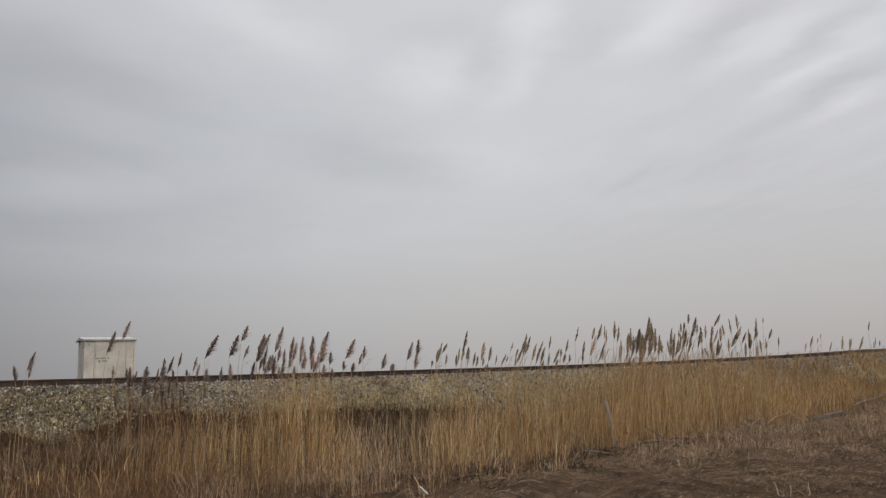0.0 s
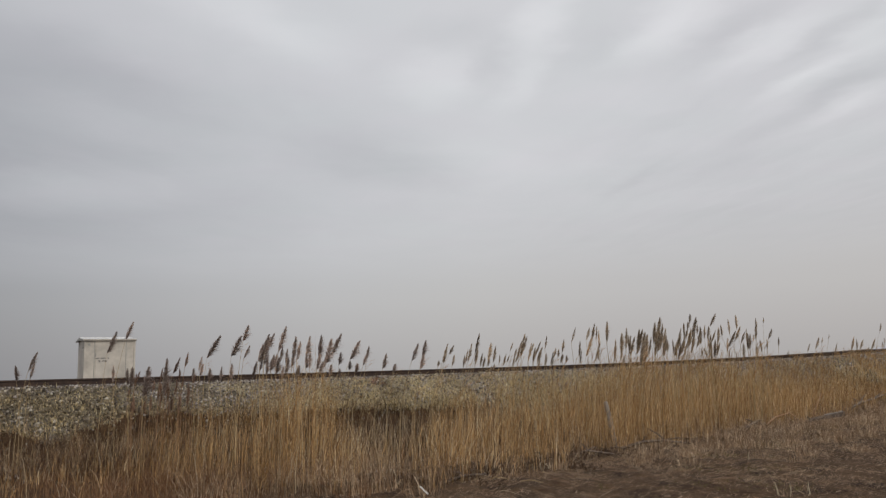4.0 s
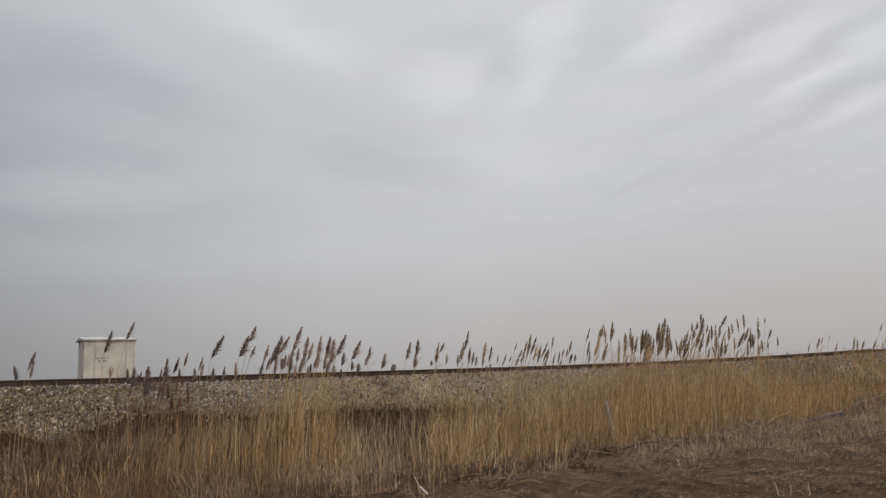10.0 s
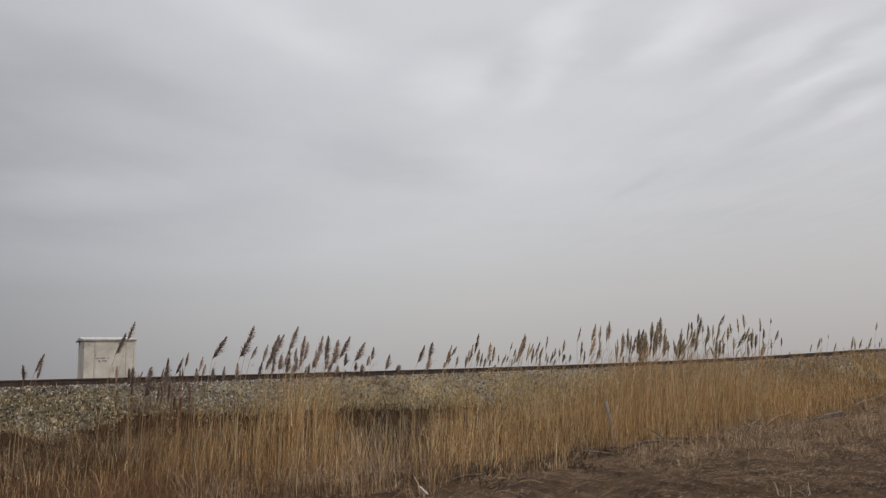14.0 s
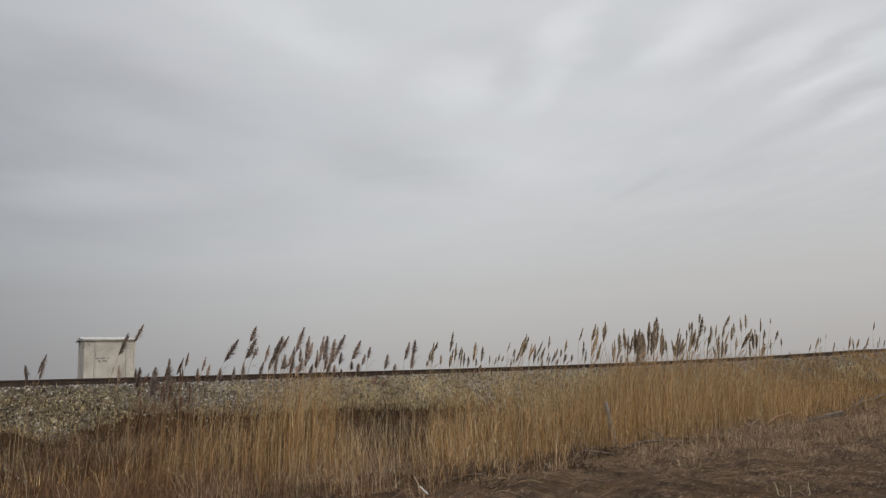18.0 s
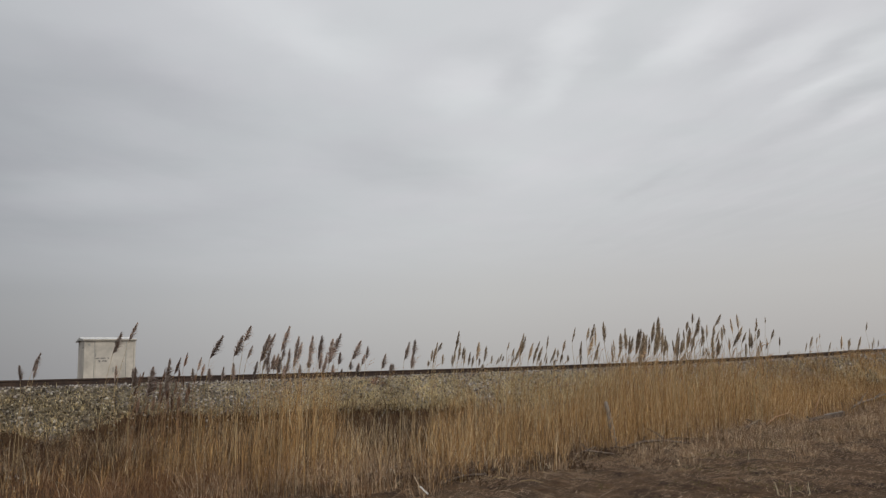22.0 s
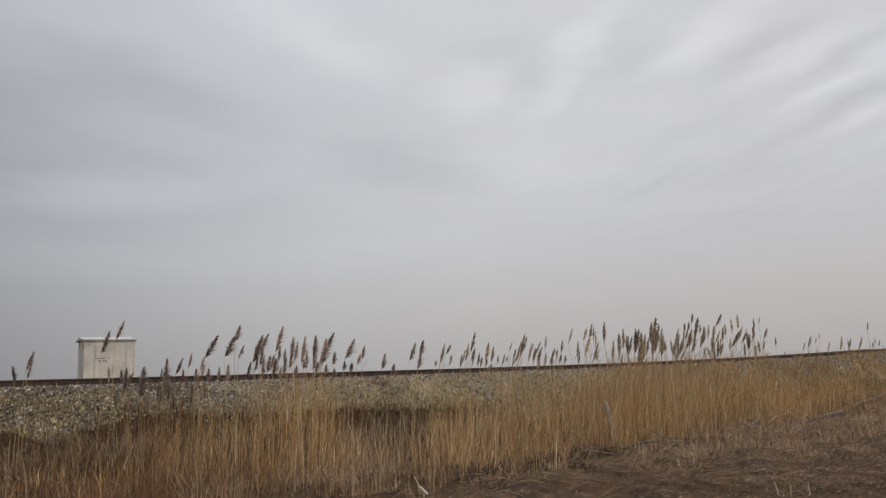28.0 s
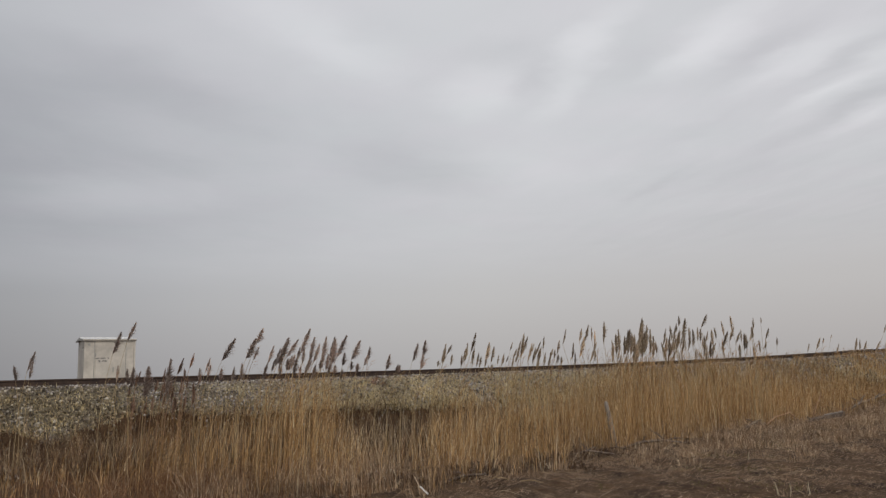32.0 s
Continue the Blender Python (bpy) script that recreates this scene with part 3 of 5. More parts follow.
REEDS_E = [(1.71, 18.22, 1.83, 0.20, 22), (1.86, 19.52, 1.70, 0.32, 25), (1.84, 18.44, 1.86, 0.36, 22), (1.86, 18.11, 1.80, 0.43, 16), (1.79, 17.16, 1.84, 0.48, 16), (2.07, 19.14, 1.88, 0.46, 23), (2.03, 18.05, 1.71, 0.42, 19), (2.05, 17.63, 1.84, 0.28, 28), (2.36, 20.05, 1.67, 0.41, 17), (2.27, 18.61, 1.80, 0.40, 28), (2.42, 19.47, 1.65, 0.28, 17), (2.44, 19.29, 1.55, 0.22, 20), (2.41, 19.01, 1.77, 0.30, 28), (2.35, 18.31, 1.71, 0.28, 17), (2.63, 19.32, 1.60, 0.24, 20), (2.38, 17.47, 1.67, 0.23, 20), (2.51, 18.18, 1.99, 0.31, 13), (2.72, 19.07, 1.65, 0.20, 24), (2.87, 19.70, 1.75, 0.21, 11)]
REEDS_F = [(2.58, 17.55, 1.60, 0.14, 24), (2.60, 17.42, 1.79, 0.20, 18), (2.77, 17.92, 1.79, 0.20, 11), (2.90, 18.39, 1.66, 0.21, 18), (2.94, 18.42, 1.71, 0.16, 18), (2.95, 18.48, 1.89, 0.32, 16), (3.17, 19.09, 1.68, 0.19, 9), (3.18, 17.56, 2.10, 0.34, 22), (3.15, 17.24, 1.77, 0.35, 12), (3.63, 19.85, 1.63, 0.33, 12), (3.43, 17.90, 1.77, 0.48, 23), (3.64, 18.42, 2.17, 0.30, 20), (3.91, 19.63, 2.17, 0.44, 20), (3.63, 18.20, 1.66, 0.46, 23), (4.03, 19.93, 1.69, 0.25, 15), (3.75, 18.16, 2.18, 0.32, 8), (3.78, 18.30, 2.05, 0.35, 8), (4.25, 19.72, 2.22, 0.46, 8), (3.82, 17.68, 2.09, 0.37, 8)]
REEDS_G = [(4.29, 19.35, 1.64, 0.37, 4), (4.06, 18.19, 1.80, 0.29, 4), (4.05, 18.05, 1.80, 0.36, 4), (4.18, 18.35, 1.66, 0.31, 17), (4.40, 19.12, 1.53, 0.27, 17), (4.60, 19.89, 1.85, 0.52, 7), (4.55, 19.22, 1.47, 0.31, 17), (4.43, 18.67, 1.94, 0.49, 7), (4.71, 19.81, 1.94, 0.36, 7), (4.55, 19.08, 1.80, 0.46, 11), (4.51, 18.76, 1.79, 0.45, 17), (4.97, 20.11, 1.83, 0.46, 17), (4.74, 19.08, 1.84, 0.58, 9), (4.62, 18.53, 1.53, 0.49, 12), (4.75, 19.00, 1.94, 0.49, 17), (4.71, 18.76, 1.64, 0.37, 11), (4.63, 18.37, 1.57, 0.41, 11), (4.43, 17.49, 1.79, 0.45, 9), (5.03, 19.80, 1.69, 0.38, 12)]
REEDS_H = [(5.07, 19.91, 1.87, 0.51, 10), (4.70, 18.39, 1.61, 0.44, 12), (4.93, 19.28, 1.75, 0.54, 12), (5.23, 20.43, 1.79, 0.52, 10), (4.88, 19.02, 1.73, 0.42, 9), (5.32, 20.39, 1.80, 0.46, 11), (5.24, 19.75, 2.09, 0.53, 10), (5.39, 20.21, 1.76, 0.64, 10), (5.44, 20.11, 1.88, 0.56, 10), (5.29, 19.54, 2.17, 0.45, 12), (4.99, 18.31, 2.25, 0.42, 12), (5.08, 18.54, 1.91, 0.60, 10), (5.67, 20.42, 1.83, 0.65, 10), (5.74, 20.61, 1.73, 0.26, 3), (5.20, 18.62, 1.74, 0.49, 10), (5.53, 19.42, 1.84, 0.31, 3), (5.79, 19.66, 1.76, 0.39, -3), (5.67, 19.25, 1.73, 0.48, 16), (5.38, 18.07, 1.65, 0.34, -3)]
REEDS_I = [(5.40, 18.12, 1.64, 0.39, 16), (5.83, 19.50, 1.88, 0.42, 18), (5.40, 18.00, 1.98, 0.39, 18), (5.50, 18.22, 1.73, 0.32, 16), (6.42, 21.22, 1.58, 0.32, 27), (6.03, 19.93, 1.76, 0.35, 27), (5.48, 18.03, 1.81, 0.32, 18), (6.28, 20.62, 1.82, 0.39, 18), (6.28, 20.16, 2.14, 0.18, 7), (5.86, 18.73, 1.86, 0.27, 20), (5.96, 19.00, 2.18, 0.20, 7), (6.39, 20.25, 2.15, 0.34, 20), (5.77, 18.26, 2.29, 0.22, 7), (6.07, 19.14, 1.91, 0.48, 18), (6.49, 20.36, 2.07, 0.29, 21), (6.01, 18.83, 1.93, 0.26, 20), (6.07, 18.93, 2.35, 0.22, 10), (6.39, 19.87, 1.79, 0.55, 19), (6.71, 20.50, 2.21, 0.54, 18)]
REEDS_J = [(6.11, 18.59, 2.50, 0.24, 10), (7.00, 20.81, 2.32, 0.25, 11), (6.54, 19.44, 1.92, 0.45, 18), (6.60, 19.58, 1.70, 0.24, 8), (6.75, 19.98, 2.03, 0.20, 11), (6.80, 19.83, 2.12, 0.37, 5), (6.74, 19.44, 1.70, 0.27, -12), (7.47, 21.49, 1.97, 0.28, 13), (7.35, 21.12, 2.21, 0.36, 10), (7.40, 21.24, 1.79, 0.52, 11), (7.63, 21.81, 1.70, 0.38, 11), (7.19, 20.55, 1.60, 0.24, 14), (7.47, 21.09, 1.67, 0.49, 11), (6.74, 18.93, 2.14, 0.31, 13), (7.93, 22.19, 2.06, 0.39, 27), (7.81, 21.84, 1.76, 0.34, 27), (7.90, 21.99, 1.81, 0.41, 8), (7.11, 19.77, 1.72, 0.27, 14), (6.89, 19.14, 2.40, 0.34, 32)]
REEDS_K = [(7.84, 21.36, 2.12, 0.40, 8), (8.07, 21.69, 1.82, 0.40, 8), (7.86, 21.11, 2.30, 0.30, 0), (7.75, 20.51, 1.90, 0.47, 31), (7.92, 20.83, 2.32, 0.40, 0), (7.87, 20.47, 2.06, 0.42, 27), (8.28, 21.42, 2.45, 0.40, 2), (8.48, 21.84, 2.03, 0.34, 27), (7.56, 19.44, 1.65, 0.36, 5), (8.09, 20.57, 1.86, 0.44, 5), (7.87, 19.94, 2.08, 0.31, 6), (8.24, 20.82, 1.86, 0.42, 7), (8.90, 22.32, 2.10, 0.22, 12), (7.92, 19.70, 1.65, 0.28, 7), (8.02, 19.94, 2.30, 0.14, 6), (9.24, 22.96, 1.71, 0.21, 0), (8.77, 21.76, 2.39, 0.36, 6), (8.46, 20.99, 2.14, 0.26, 12), (8.72, 21.57, 2.20, 0.26, 6)]
REEDS_L = [(9.13, 22.45, 1.79, 0.36, -2), (8.61, 20.88, 2.55, 0.17, 6), (8.38, 20.29, 1.86, 0.17, 1), (9.05, 21.87, 1.92, 0.26, 1), (8.32, 20.00, 2.11, 0.28, 22), (10.19, 23.84, 1.97, 0.29, 6), (11.81, 26.99, 1.70, 0.13, 6), (12.59, 27.16, 1.80, 0.32, 19), (12.89, 27.28, 1.91, 0.43, 22), (13.70, 28.46, 2.11, 0.22, 12), (14.54, 29.71, 2.30, 0.20, 11), (13.80, 27.78, 1.76, 0.37, 20), (15.19, 29.34, 1.85, 0.51, 15), (15.55, 29.61, 1.81, 0.43, 5), (16.76, 31.72, 1.88, 0.45, 21), (17.38, 32.28, 1.82, 0.18, 20), (16.61, 30.69, 1.84, 0.53, 25), (18.18, 32.77, 2.63, 0.38, 16), (16.81, 30.16, 1.86, 0.28, 7)]
REEDS_M = [(17.35, 30.95, 2.03, 0.29, 7), (18.31, 32.40, 1.96, 0.27, 16)]
DARK_REEDS_A = [(-6.03, 15.19, 1.55, 0.22, 19), (-6.33, 16.43, 1.54, 0.23, 19), (-5.74, 15.65, 1.55, 0.26, 12), (-5.64, 16.14, 1.68, 0.36, 24), (-5.46, 16.25, 1.82, 0.31, 16), (-5.92, 16.48, 1.24, 0.37, 8), (-6.09, 15.15, 0.96, 0.30, 6), (-5.96, 16.18, 1.02, 0.32, 13), (-5.18, 15.59, 1.06, 0.31, 10), (-5.62, 16.16, 1.24, 0.29, 15), (-5.15, 15.96, 1.47, 0.21, 12), (-5.58, 16.28, 1.55, 0.23, 5), (-5.94, 16.59, 1.10, 0.35, 8), (-5.71, 15.58, 1.30, 0.29, 0), (-6.11, 16.50, 1.14, 0.33, 6), (-6.60, 16.23, 1.27, 0.20, 14)]
DARK_REEDS_B = [(-5.82, 15.42, 1.34, 0.24, 12), (-5.54, 16.79, 1.19, 0.31, 1), (-6.23, 15.59, 1.45, 0.27, 11), (-6.08, 15.81, 1.41, 0.26, 7), (-5.77, 16.90, 1.51, 0.31, 3), (-5.88, 15.16, 1.00, 0.18, 14), (-5.94, 16.72, 0.83, 0.30, 3), (-5.55, 16.12, 1.34, 0.25, 0), (-5.72, 16.94, 1.37, 0.28, 10), (-6.21, 16.33, 0.92, 0.33, 7), (-5.77, 16.42, 0.92, 0.34, 3), (-5.46, 15.91, 0.95, 0.26, 11), (-6.20, 15.39, 0.98, 0.20, 6), (-5.61, 16.37, 0.93, 0.30, 7), (-6.00, 16.56, 1.24, 0.23, 5), (-5.78, 16.86, 0.93, 0.29, 14)]
LOW_REEDS = [(-4.60, 15.43, 1.54, 0.21, 7), (-4.21, 14.94, 1.51, 0.25, 10), (-4.17, 15.51, 1.53, 0.29, 6), (-3.70, 15.20, 1.54, 0.29, 16), (-3.39, 14.67, 1.69, 0.21, 16), (-3.64, 16.30, 1.69, 0.29, 11), (-3.16, 14.88, 1.70, 0.19, 6), (-3.04, 14.84, 1.62, 0.28, 14), (-2.83, 14.71, 1.62, 0.26, 17), (-2.74, 15.94, 1.72, 0.17, 9), (-2.40, 14.97, 1.62, 0.19, 17), (-2.21, 15.36, 1.50, 0.17, 9), (-3.21, 16.24, 1.55, 0.22, 10), (-2.86, 16.06, 1.59, 0.19, 5), (-3.60, 16.18, 1.61, 0.17, 11), (-2.45, 16.12, 1.58, 0.18, 8)]
DARK_REEDS = DARK_REEDS_A + DARK_REEDS_B
REEDS = REEDS_A + REEDS_B + REEDS_C + REEDS_D + REEDS_E + REEDS_F + REEDS_G + REEDS_H + REEDS_I + REEDS_J + REEDS_K + REEDS_L + REEDS_M + LOW_REEDS
# gusts: how far (cm) the heads in some lines of sight lean out, second by second
SECONDS = [0, 1, 2, 3, 6, 7, 8, 9, 10, 11, 12, 13, 14, 17, 18, 19, 20, 21, 22, 23, 24, 25, 28, 29, 30, 31, 32]
GUST_A = (-0.533, [-12, -10, -14, -16, 3, 0, 0, -7, -7, -7, -1, -12, 15, 0, 23, 7, 3, -3, 3, -8, -5, 0, -14, -1, -14, -1, -7])
GUST_B = (-0.424, [-19, -16, -32, -32, -9, -4, 0, -20, -25, -19, -5, -13, 1, -6, 7, -14, -19, -26, -7, -14, -8, 9, -32, -19, -16, -13, -2])
GUST_C = (-0.407, [-12, -8, -22, -18, -12, -6, 0, 0, -4, -6, 2, -12, -4, -5, 18, -1, -8, -21, 7, -8, -8, 22, -28, -13, -39, -19, -6])
GUST_D = (-0.336, [-32, -26, -30, -23, -7, 7, 0, 10, -10, -15, -2, 14, -3, 8, -3, -13, -9, -13, -10, -20, -16, -7, 3, -22, 8, 7, 8])
GUST_E = (-0.282, [-32, -15, -18, -42, -23, -7, 0, -1, -17, 2, -14, -10, -17, 8, 12, 9, -12, -10, -25, -10, -19, -1, -36, -27, -20, -6, 10])
GUST_F = (-0.250, [-22, -20, -20, -37, -3, 1, 0, 8, -2, -8, 4, -6, -2, -6, 1, -21, -20, -11, -13, -1, -16, -10, -38, -33, -21, 3, 11])
GUST_G = (-0.190, [-54, -4, -20, -57, -22, -21, 0, -3, -1, -3, -17, -18, -12, -3, 3, -19, -27, -18, -37, -16, -29, -13, -49, -26, -44, 7, 18])
GUST_H = (-0.142, [-17, 2, -27, 5, 12, 38, 0, 0, 15, -2, 21, 32, 25, 18, 11, -4, 1, 7, 11, -13, -6, -6, -8, 5, 11, 12, 18])
GUST_I = (-0.116, [0, 9, -22, 6, 22, 32, 0, -2, 15, 6, 24, 28, 23, 17, 10, 4, 11, 21, 11, -15, 4, -11, -6, -5, 18, 18, 13])
GUST_J = (-0.084, [2, 6, 2, 4, 20, 14, 0, 6, 7, 11, 27, 25, 20, 16, 14, 2, 7, 6, 2, -7, 11, -5, 4, 14, 24, 14, 21])
GUST_K = (-0.033, [-8, 10, 4, 17, 19, 3, 0, -20, -14, 23, 26, 17, 32, -1, -28, -22, 3, -23, -23, -18, -36, -4, 4, 10, 6, -4, 14])
GUST_L = (0.028, [-5, 5, 9, 32, 28, 17, 0, -14, -4, 34, 37, 28, 26, 12, -37, -17, 16, -12, -22, -14, -43, -5, 13, 30, 8, 8, 12])
GUST_M = (0.113, [-14, 4, -16, -24, -7, -8, 0, 0, -4, -34, -20, -27, -30, -24, -22, -19, -27, -22, -26, -24, -24, -30, -27, -30, -27, -27, -27])
GUST_N = (0.187, [-26, -8, -29, -38, -10, -7, 0, -4, -4, -40, -37, -41, -26, -45, -20, -14, -26, -34, -35, -48, -46, -31, -45, -64, -64, -64, -65])
GUST_O = (0.216, [7, -3, -5, -11, -7, -1, 0, -9, -5, -8, 3, -13, -15, -28, -26, -28, -27, -23, -26, -26, -20, -18, -26, -27, -18, -26, -26])
GUST_P = (0.274, [-21, 8, 6, 6, 21, 21, 0, 17, 17, 8, 3, -4, 1, -7, -8, -3, 8, 3, 0, -7, 1, 10, -6, -20, -38, -32, -41])
GUST_Q = (0.365, [-29, -38, -47, -36, -35, -23, 0, -23, -6, -5, -23, -39, -12, -5, 0, -20, -11, -12, -27, 0, -15, -12, -23, -24, -26, -47, -62])
GUST_R = (0.421, [2, -5, 6, -3, 17, 3, 0, 13, 3, 14, 6, 2, 19, 27, 17, 14, 8, 11, 6, 14, 3, 3, -10, 5, 8, 6, -2])
GUST_S = (0.552, [-34, -16, 23, 14, 11, 11, 0, 18, 25, 30, 32, 30, 7, -11, -5, -25, -14, -32, -43, -46, -64, -21, -39, -18, -30, 5, 41])
GUSTS = [GUST_A, GUST_B, GUST_C, GUST_D, GUST_E, GUST_F, GUST_G, GUST_H, GUST_I, GUST_J, GUST_K, GUST_L, GUST_M, GUST_N, GUST_O, GUST_P, GUST_Q, GUST_R, GUST_S]


# ---------------------------------------------------------------- reeds with plumes
def plume_mesh(seed, material, full=1.0):
    """A feathery seed head of unit length along z, its spikelets drooping to leeward (x)."""
    rng = np.random.default_rng(seed)
    n = 460
    f = rng.power(0.95, n) * 0.94
    roots = np.stack([0.05 * f * f, np.zeros(n), f], 1)
    env = np.interp(f, [0, 0.10, 0.32, 0.58, 0.82, 0.94], [0.16, 0.58, 1.0, 0.76, 0.34, 0.10])
    ang = rng.uniform(0, 2 * math.pi, n)
    rad = env * rng.uniform(0.01, 0.082, n) * full
    fly = env * full * rng.uniform(0, 1, n) ** 1.5 * 0.14
    tipx = np.cos(ang) * rad * 0.8 + fly
    tipy = np.sin(ang) * rad
    rise = rng.uniform(0.10, 0.26, n) * (0.45 + 0.5 * env) - 0.45 * fly
    mid = roots + np.stack([tipx * 0.55, tipy * 0.65, rise * 0.6], 1)
    tip = roots + np.stack([tipx * 1.1, tipy * 1.1, rise], 1)
    tip[:, 2] = np.minimum(tip[:, 2], 1.0)
    face = rng.uniform(0, math.pi, n)
    side = np.stack([np.cos(face), np.sin(face), np.zeros(n)], 1) * (rng.uniform(0.005, 0.013, n) * (0.35 + 0.65 * full) * (0.5 + 0.5 * env))[:, None]
    verts = np.stack([roots - side * 0.4, roots + side * 0.4, mid - side, mid + side, tip], 1).reshape(-1, 3)
    faces = (np.arange(n)[:, None] * 5 + np.array([0, 1, 3, 2, 2, 3, 4])[None]).ravel()
    # the axis
    k = len(verts)
    axis = np.array([[-0.010, 0, 0], [0.010, 0, 0], [0, 0.012, 0], [0.04, 0, 1.0]])
    verts = np.concatenate([verts, axis])
    faces = np.concatenate([faces, [k, k + 1, k + 3, k + 1, k + 2, k + 3, k + 2, k, k + 3]])
    return fast_mesh("plume", verts, faces, np.concatenate([np.tile([4, 3], n), [3, 3, 3]]), material)


PLUMES = [plume_mesh(i, M_PLUME, f) for i, f in enumerate((1.3, 1.6, 1.8, 1.15))]
PLUMES_TAN = [plume_mesh(20 + i, M_PLUME_TAN, f) for i, f in enumerate((1.0, 1.35, 1.15, 0.9))]
PLUMES_DARK = [plume_mesh(40 + i, M_PLUME_DARK, f) for i, f in enumerate((1.0, 1.25))]
SWAYING = []


def make_reed(x, y, z, length, tilt, rng, stem_mat, plumes, label):
    """A reed: fixed lower stalk, upper stalk that sways at a joint, plume that nods on it."""
    lean = radians(max(min(tilt, 30), -8))
    # the stalk leans less and less towards its root
    joint_z = z - max(0.55, 0.52 * z)
    joint_x = x - math.tan(lean * 0.55) * (z - joint_z)
    root_x = joint_x - math.tan(lean * 0.22) * joint_z
    root_y = y + rng.uniform(-0.1, 0.1)
    root_z = ground_at(root_x, root_y) - 0.02
    reed = tagged(new("reed"), label, "reed", "reeds along the ditch")
    reed.location = (root_x, root_y, root_z)
    jx, jy, jz = joint_x - root_x, y - root_y, joint_z - root_z
    r = rng.uniform(0.0042, 0.0058)
    part("stalk", tube_bm([(0, 0, 0), (jx * 0.45, jy * 0.5, jz * 0.5), (jx, jy, jz)], [r * 1.15, r * 1.1, r], 5), stem_mat, reed)
    dx, dz = x - joint_x, z - joint_z
    up = part("upper_stalk", tube_bm([(0, 0, 0), (dx * 0.42, 0, dz * 0.5), (dx * 0.9, 0, dz * 0.92), (dx, 0, dz), (dx + math.sin(lean) * 0.05, 0, dz + math.cos(lean) * 0.05)], [r, r * 0.85, r * 0.6, r * 0.55, r * 0.5], 5), stem_mat, reed)
    # one or two dry leaves on the upper stalk
    for k in range(rng.choice((1, 2, 2, 3, 3))):
        f = rng.uniform(0.1, 0.8)
        a, l = rng.uniform(-0.5, 0.5), rng.uniform(0.18, 0.36)
        bm = bmesh.new()
        p0 = Vector((dx * f, 0, dz * f))
        p1 = p0 + Vector((l * 0.32 * math.cos(a), l * 0.3 * math.sin(a), l * 0.60))
        p2 = p0 + Vector((l * 0.75 * math.cos(a), l * 0.6 * math.sin(a), l * 0.80))
        w = Vector((0, 0.009, 0.005))
        vs = [bm.verts.new(q) for q in (p0 - w, p0 + w, p1 + w, p1 - w, p2)]
        bm.faces.new(vs[:4]), bm.faces.new((vs[3], vs[2], vs[4]))
        part("leaf", bm, M_RUST if plumes is PLUMES_DARK else M_STALK, up)
    up.location = (jx, jy, jz)
    head = new("plume", rng.choice(plumes))
    head.parent = up
    wide = max(length, 0.28) * rng.uniform(1.0, 1.3) * (1.5 if plumes is PLUMES else 1.1)
    length = length * (1.2 if plumes is PLUMES else 1.05)
    head.scale = (wide, wide, length)
    head.matrix_basis = pose(dx, 0, dz, 0, tilt - 4, 0) @ Matrix.Diagonal((wide, wide, length, 1))
    SWAYING.append((up, head, (jx, jy, jz), (dx, 0, dz), tilt - 4, x / y, dz + 0.4 * length, rng.uniform(0, 6.28), 1.0 if z + length > 2.35 else 0.7))
    return reed


def plant_reeds():
    rng = random.Random(21)
    for x, y, z, length, tilt in REEDS:
        tan = x / y > -0.02
        make_reed(x, y, z, length, tilt, rng, M_STEM, PLUMES_TAN if tan else PLUMES,
                  "tall dry reed with a pale tan feathery plume" if tan else "tall dry reed with a brown drooping feathery plume")
    for x, y, z, length, tilt in DARK_REEDS:
        make_reed(x, y, z, length, tilt, rng, M_STEM_DARK, PLUMES_DARK, "short dark reed with a purplish brown plume")


plant_reeds()

# ---------------------------------------------------------------- stands of stalks and dead grass
STANDS = []


def bed_edge(u):
    """Where the reed bed ends towards the verge."""
    return -11.6 + 0.35 * np.sin(u * 0.9) + 0.3 * np.sin(u * 2.3 + 1) + np.interp(u, [-2, 2, 4, 5.5, 7, 8.5, 10, 11.5, 14, 16, 18, 22, 26, 30, 40], [-3.5, -2.5, -2.1, -2.2, -2.1, -1.1, -0.1, 0.3, 1.0, 1.8, 2.3, 3.4, 5.6, 6.8, 7.5])


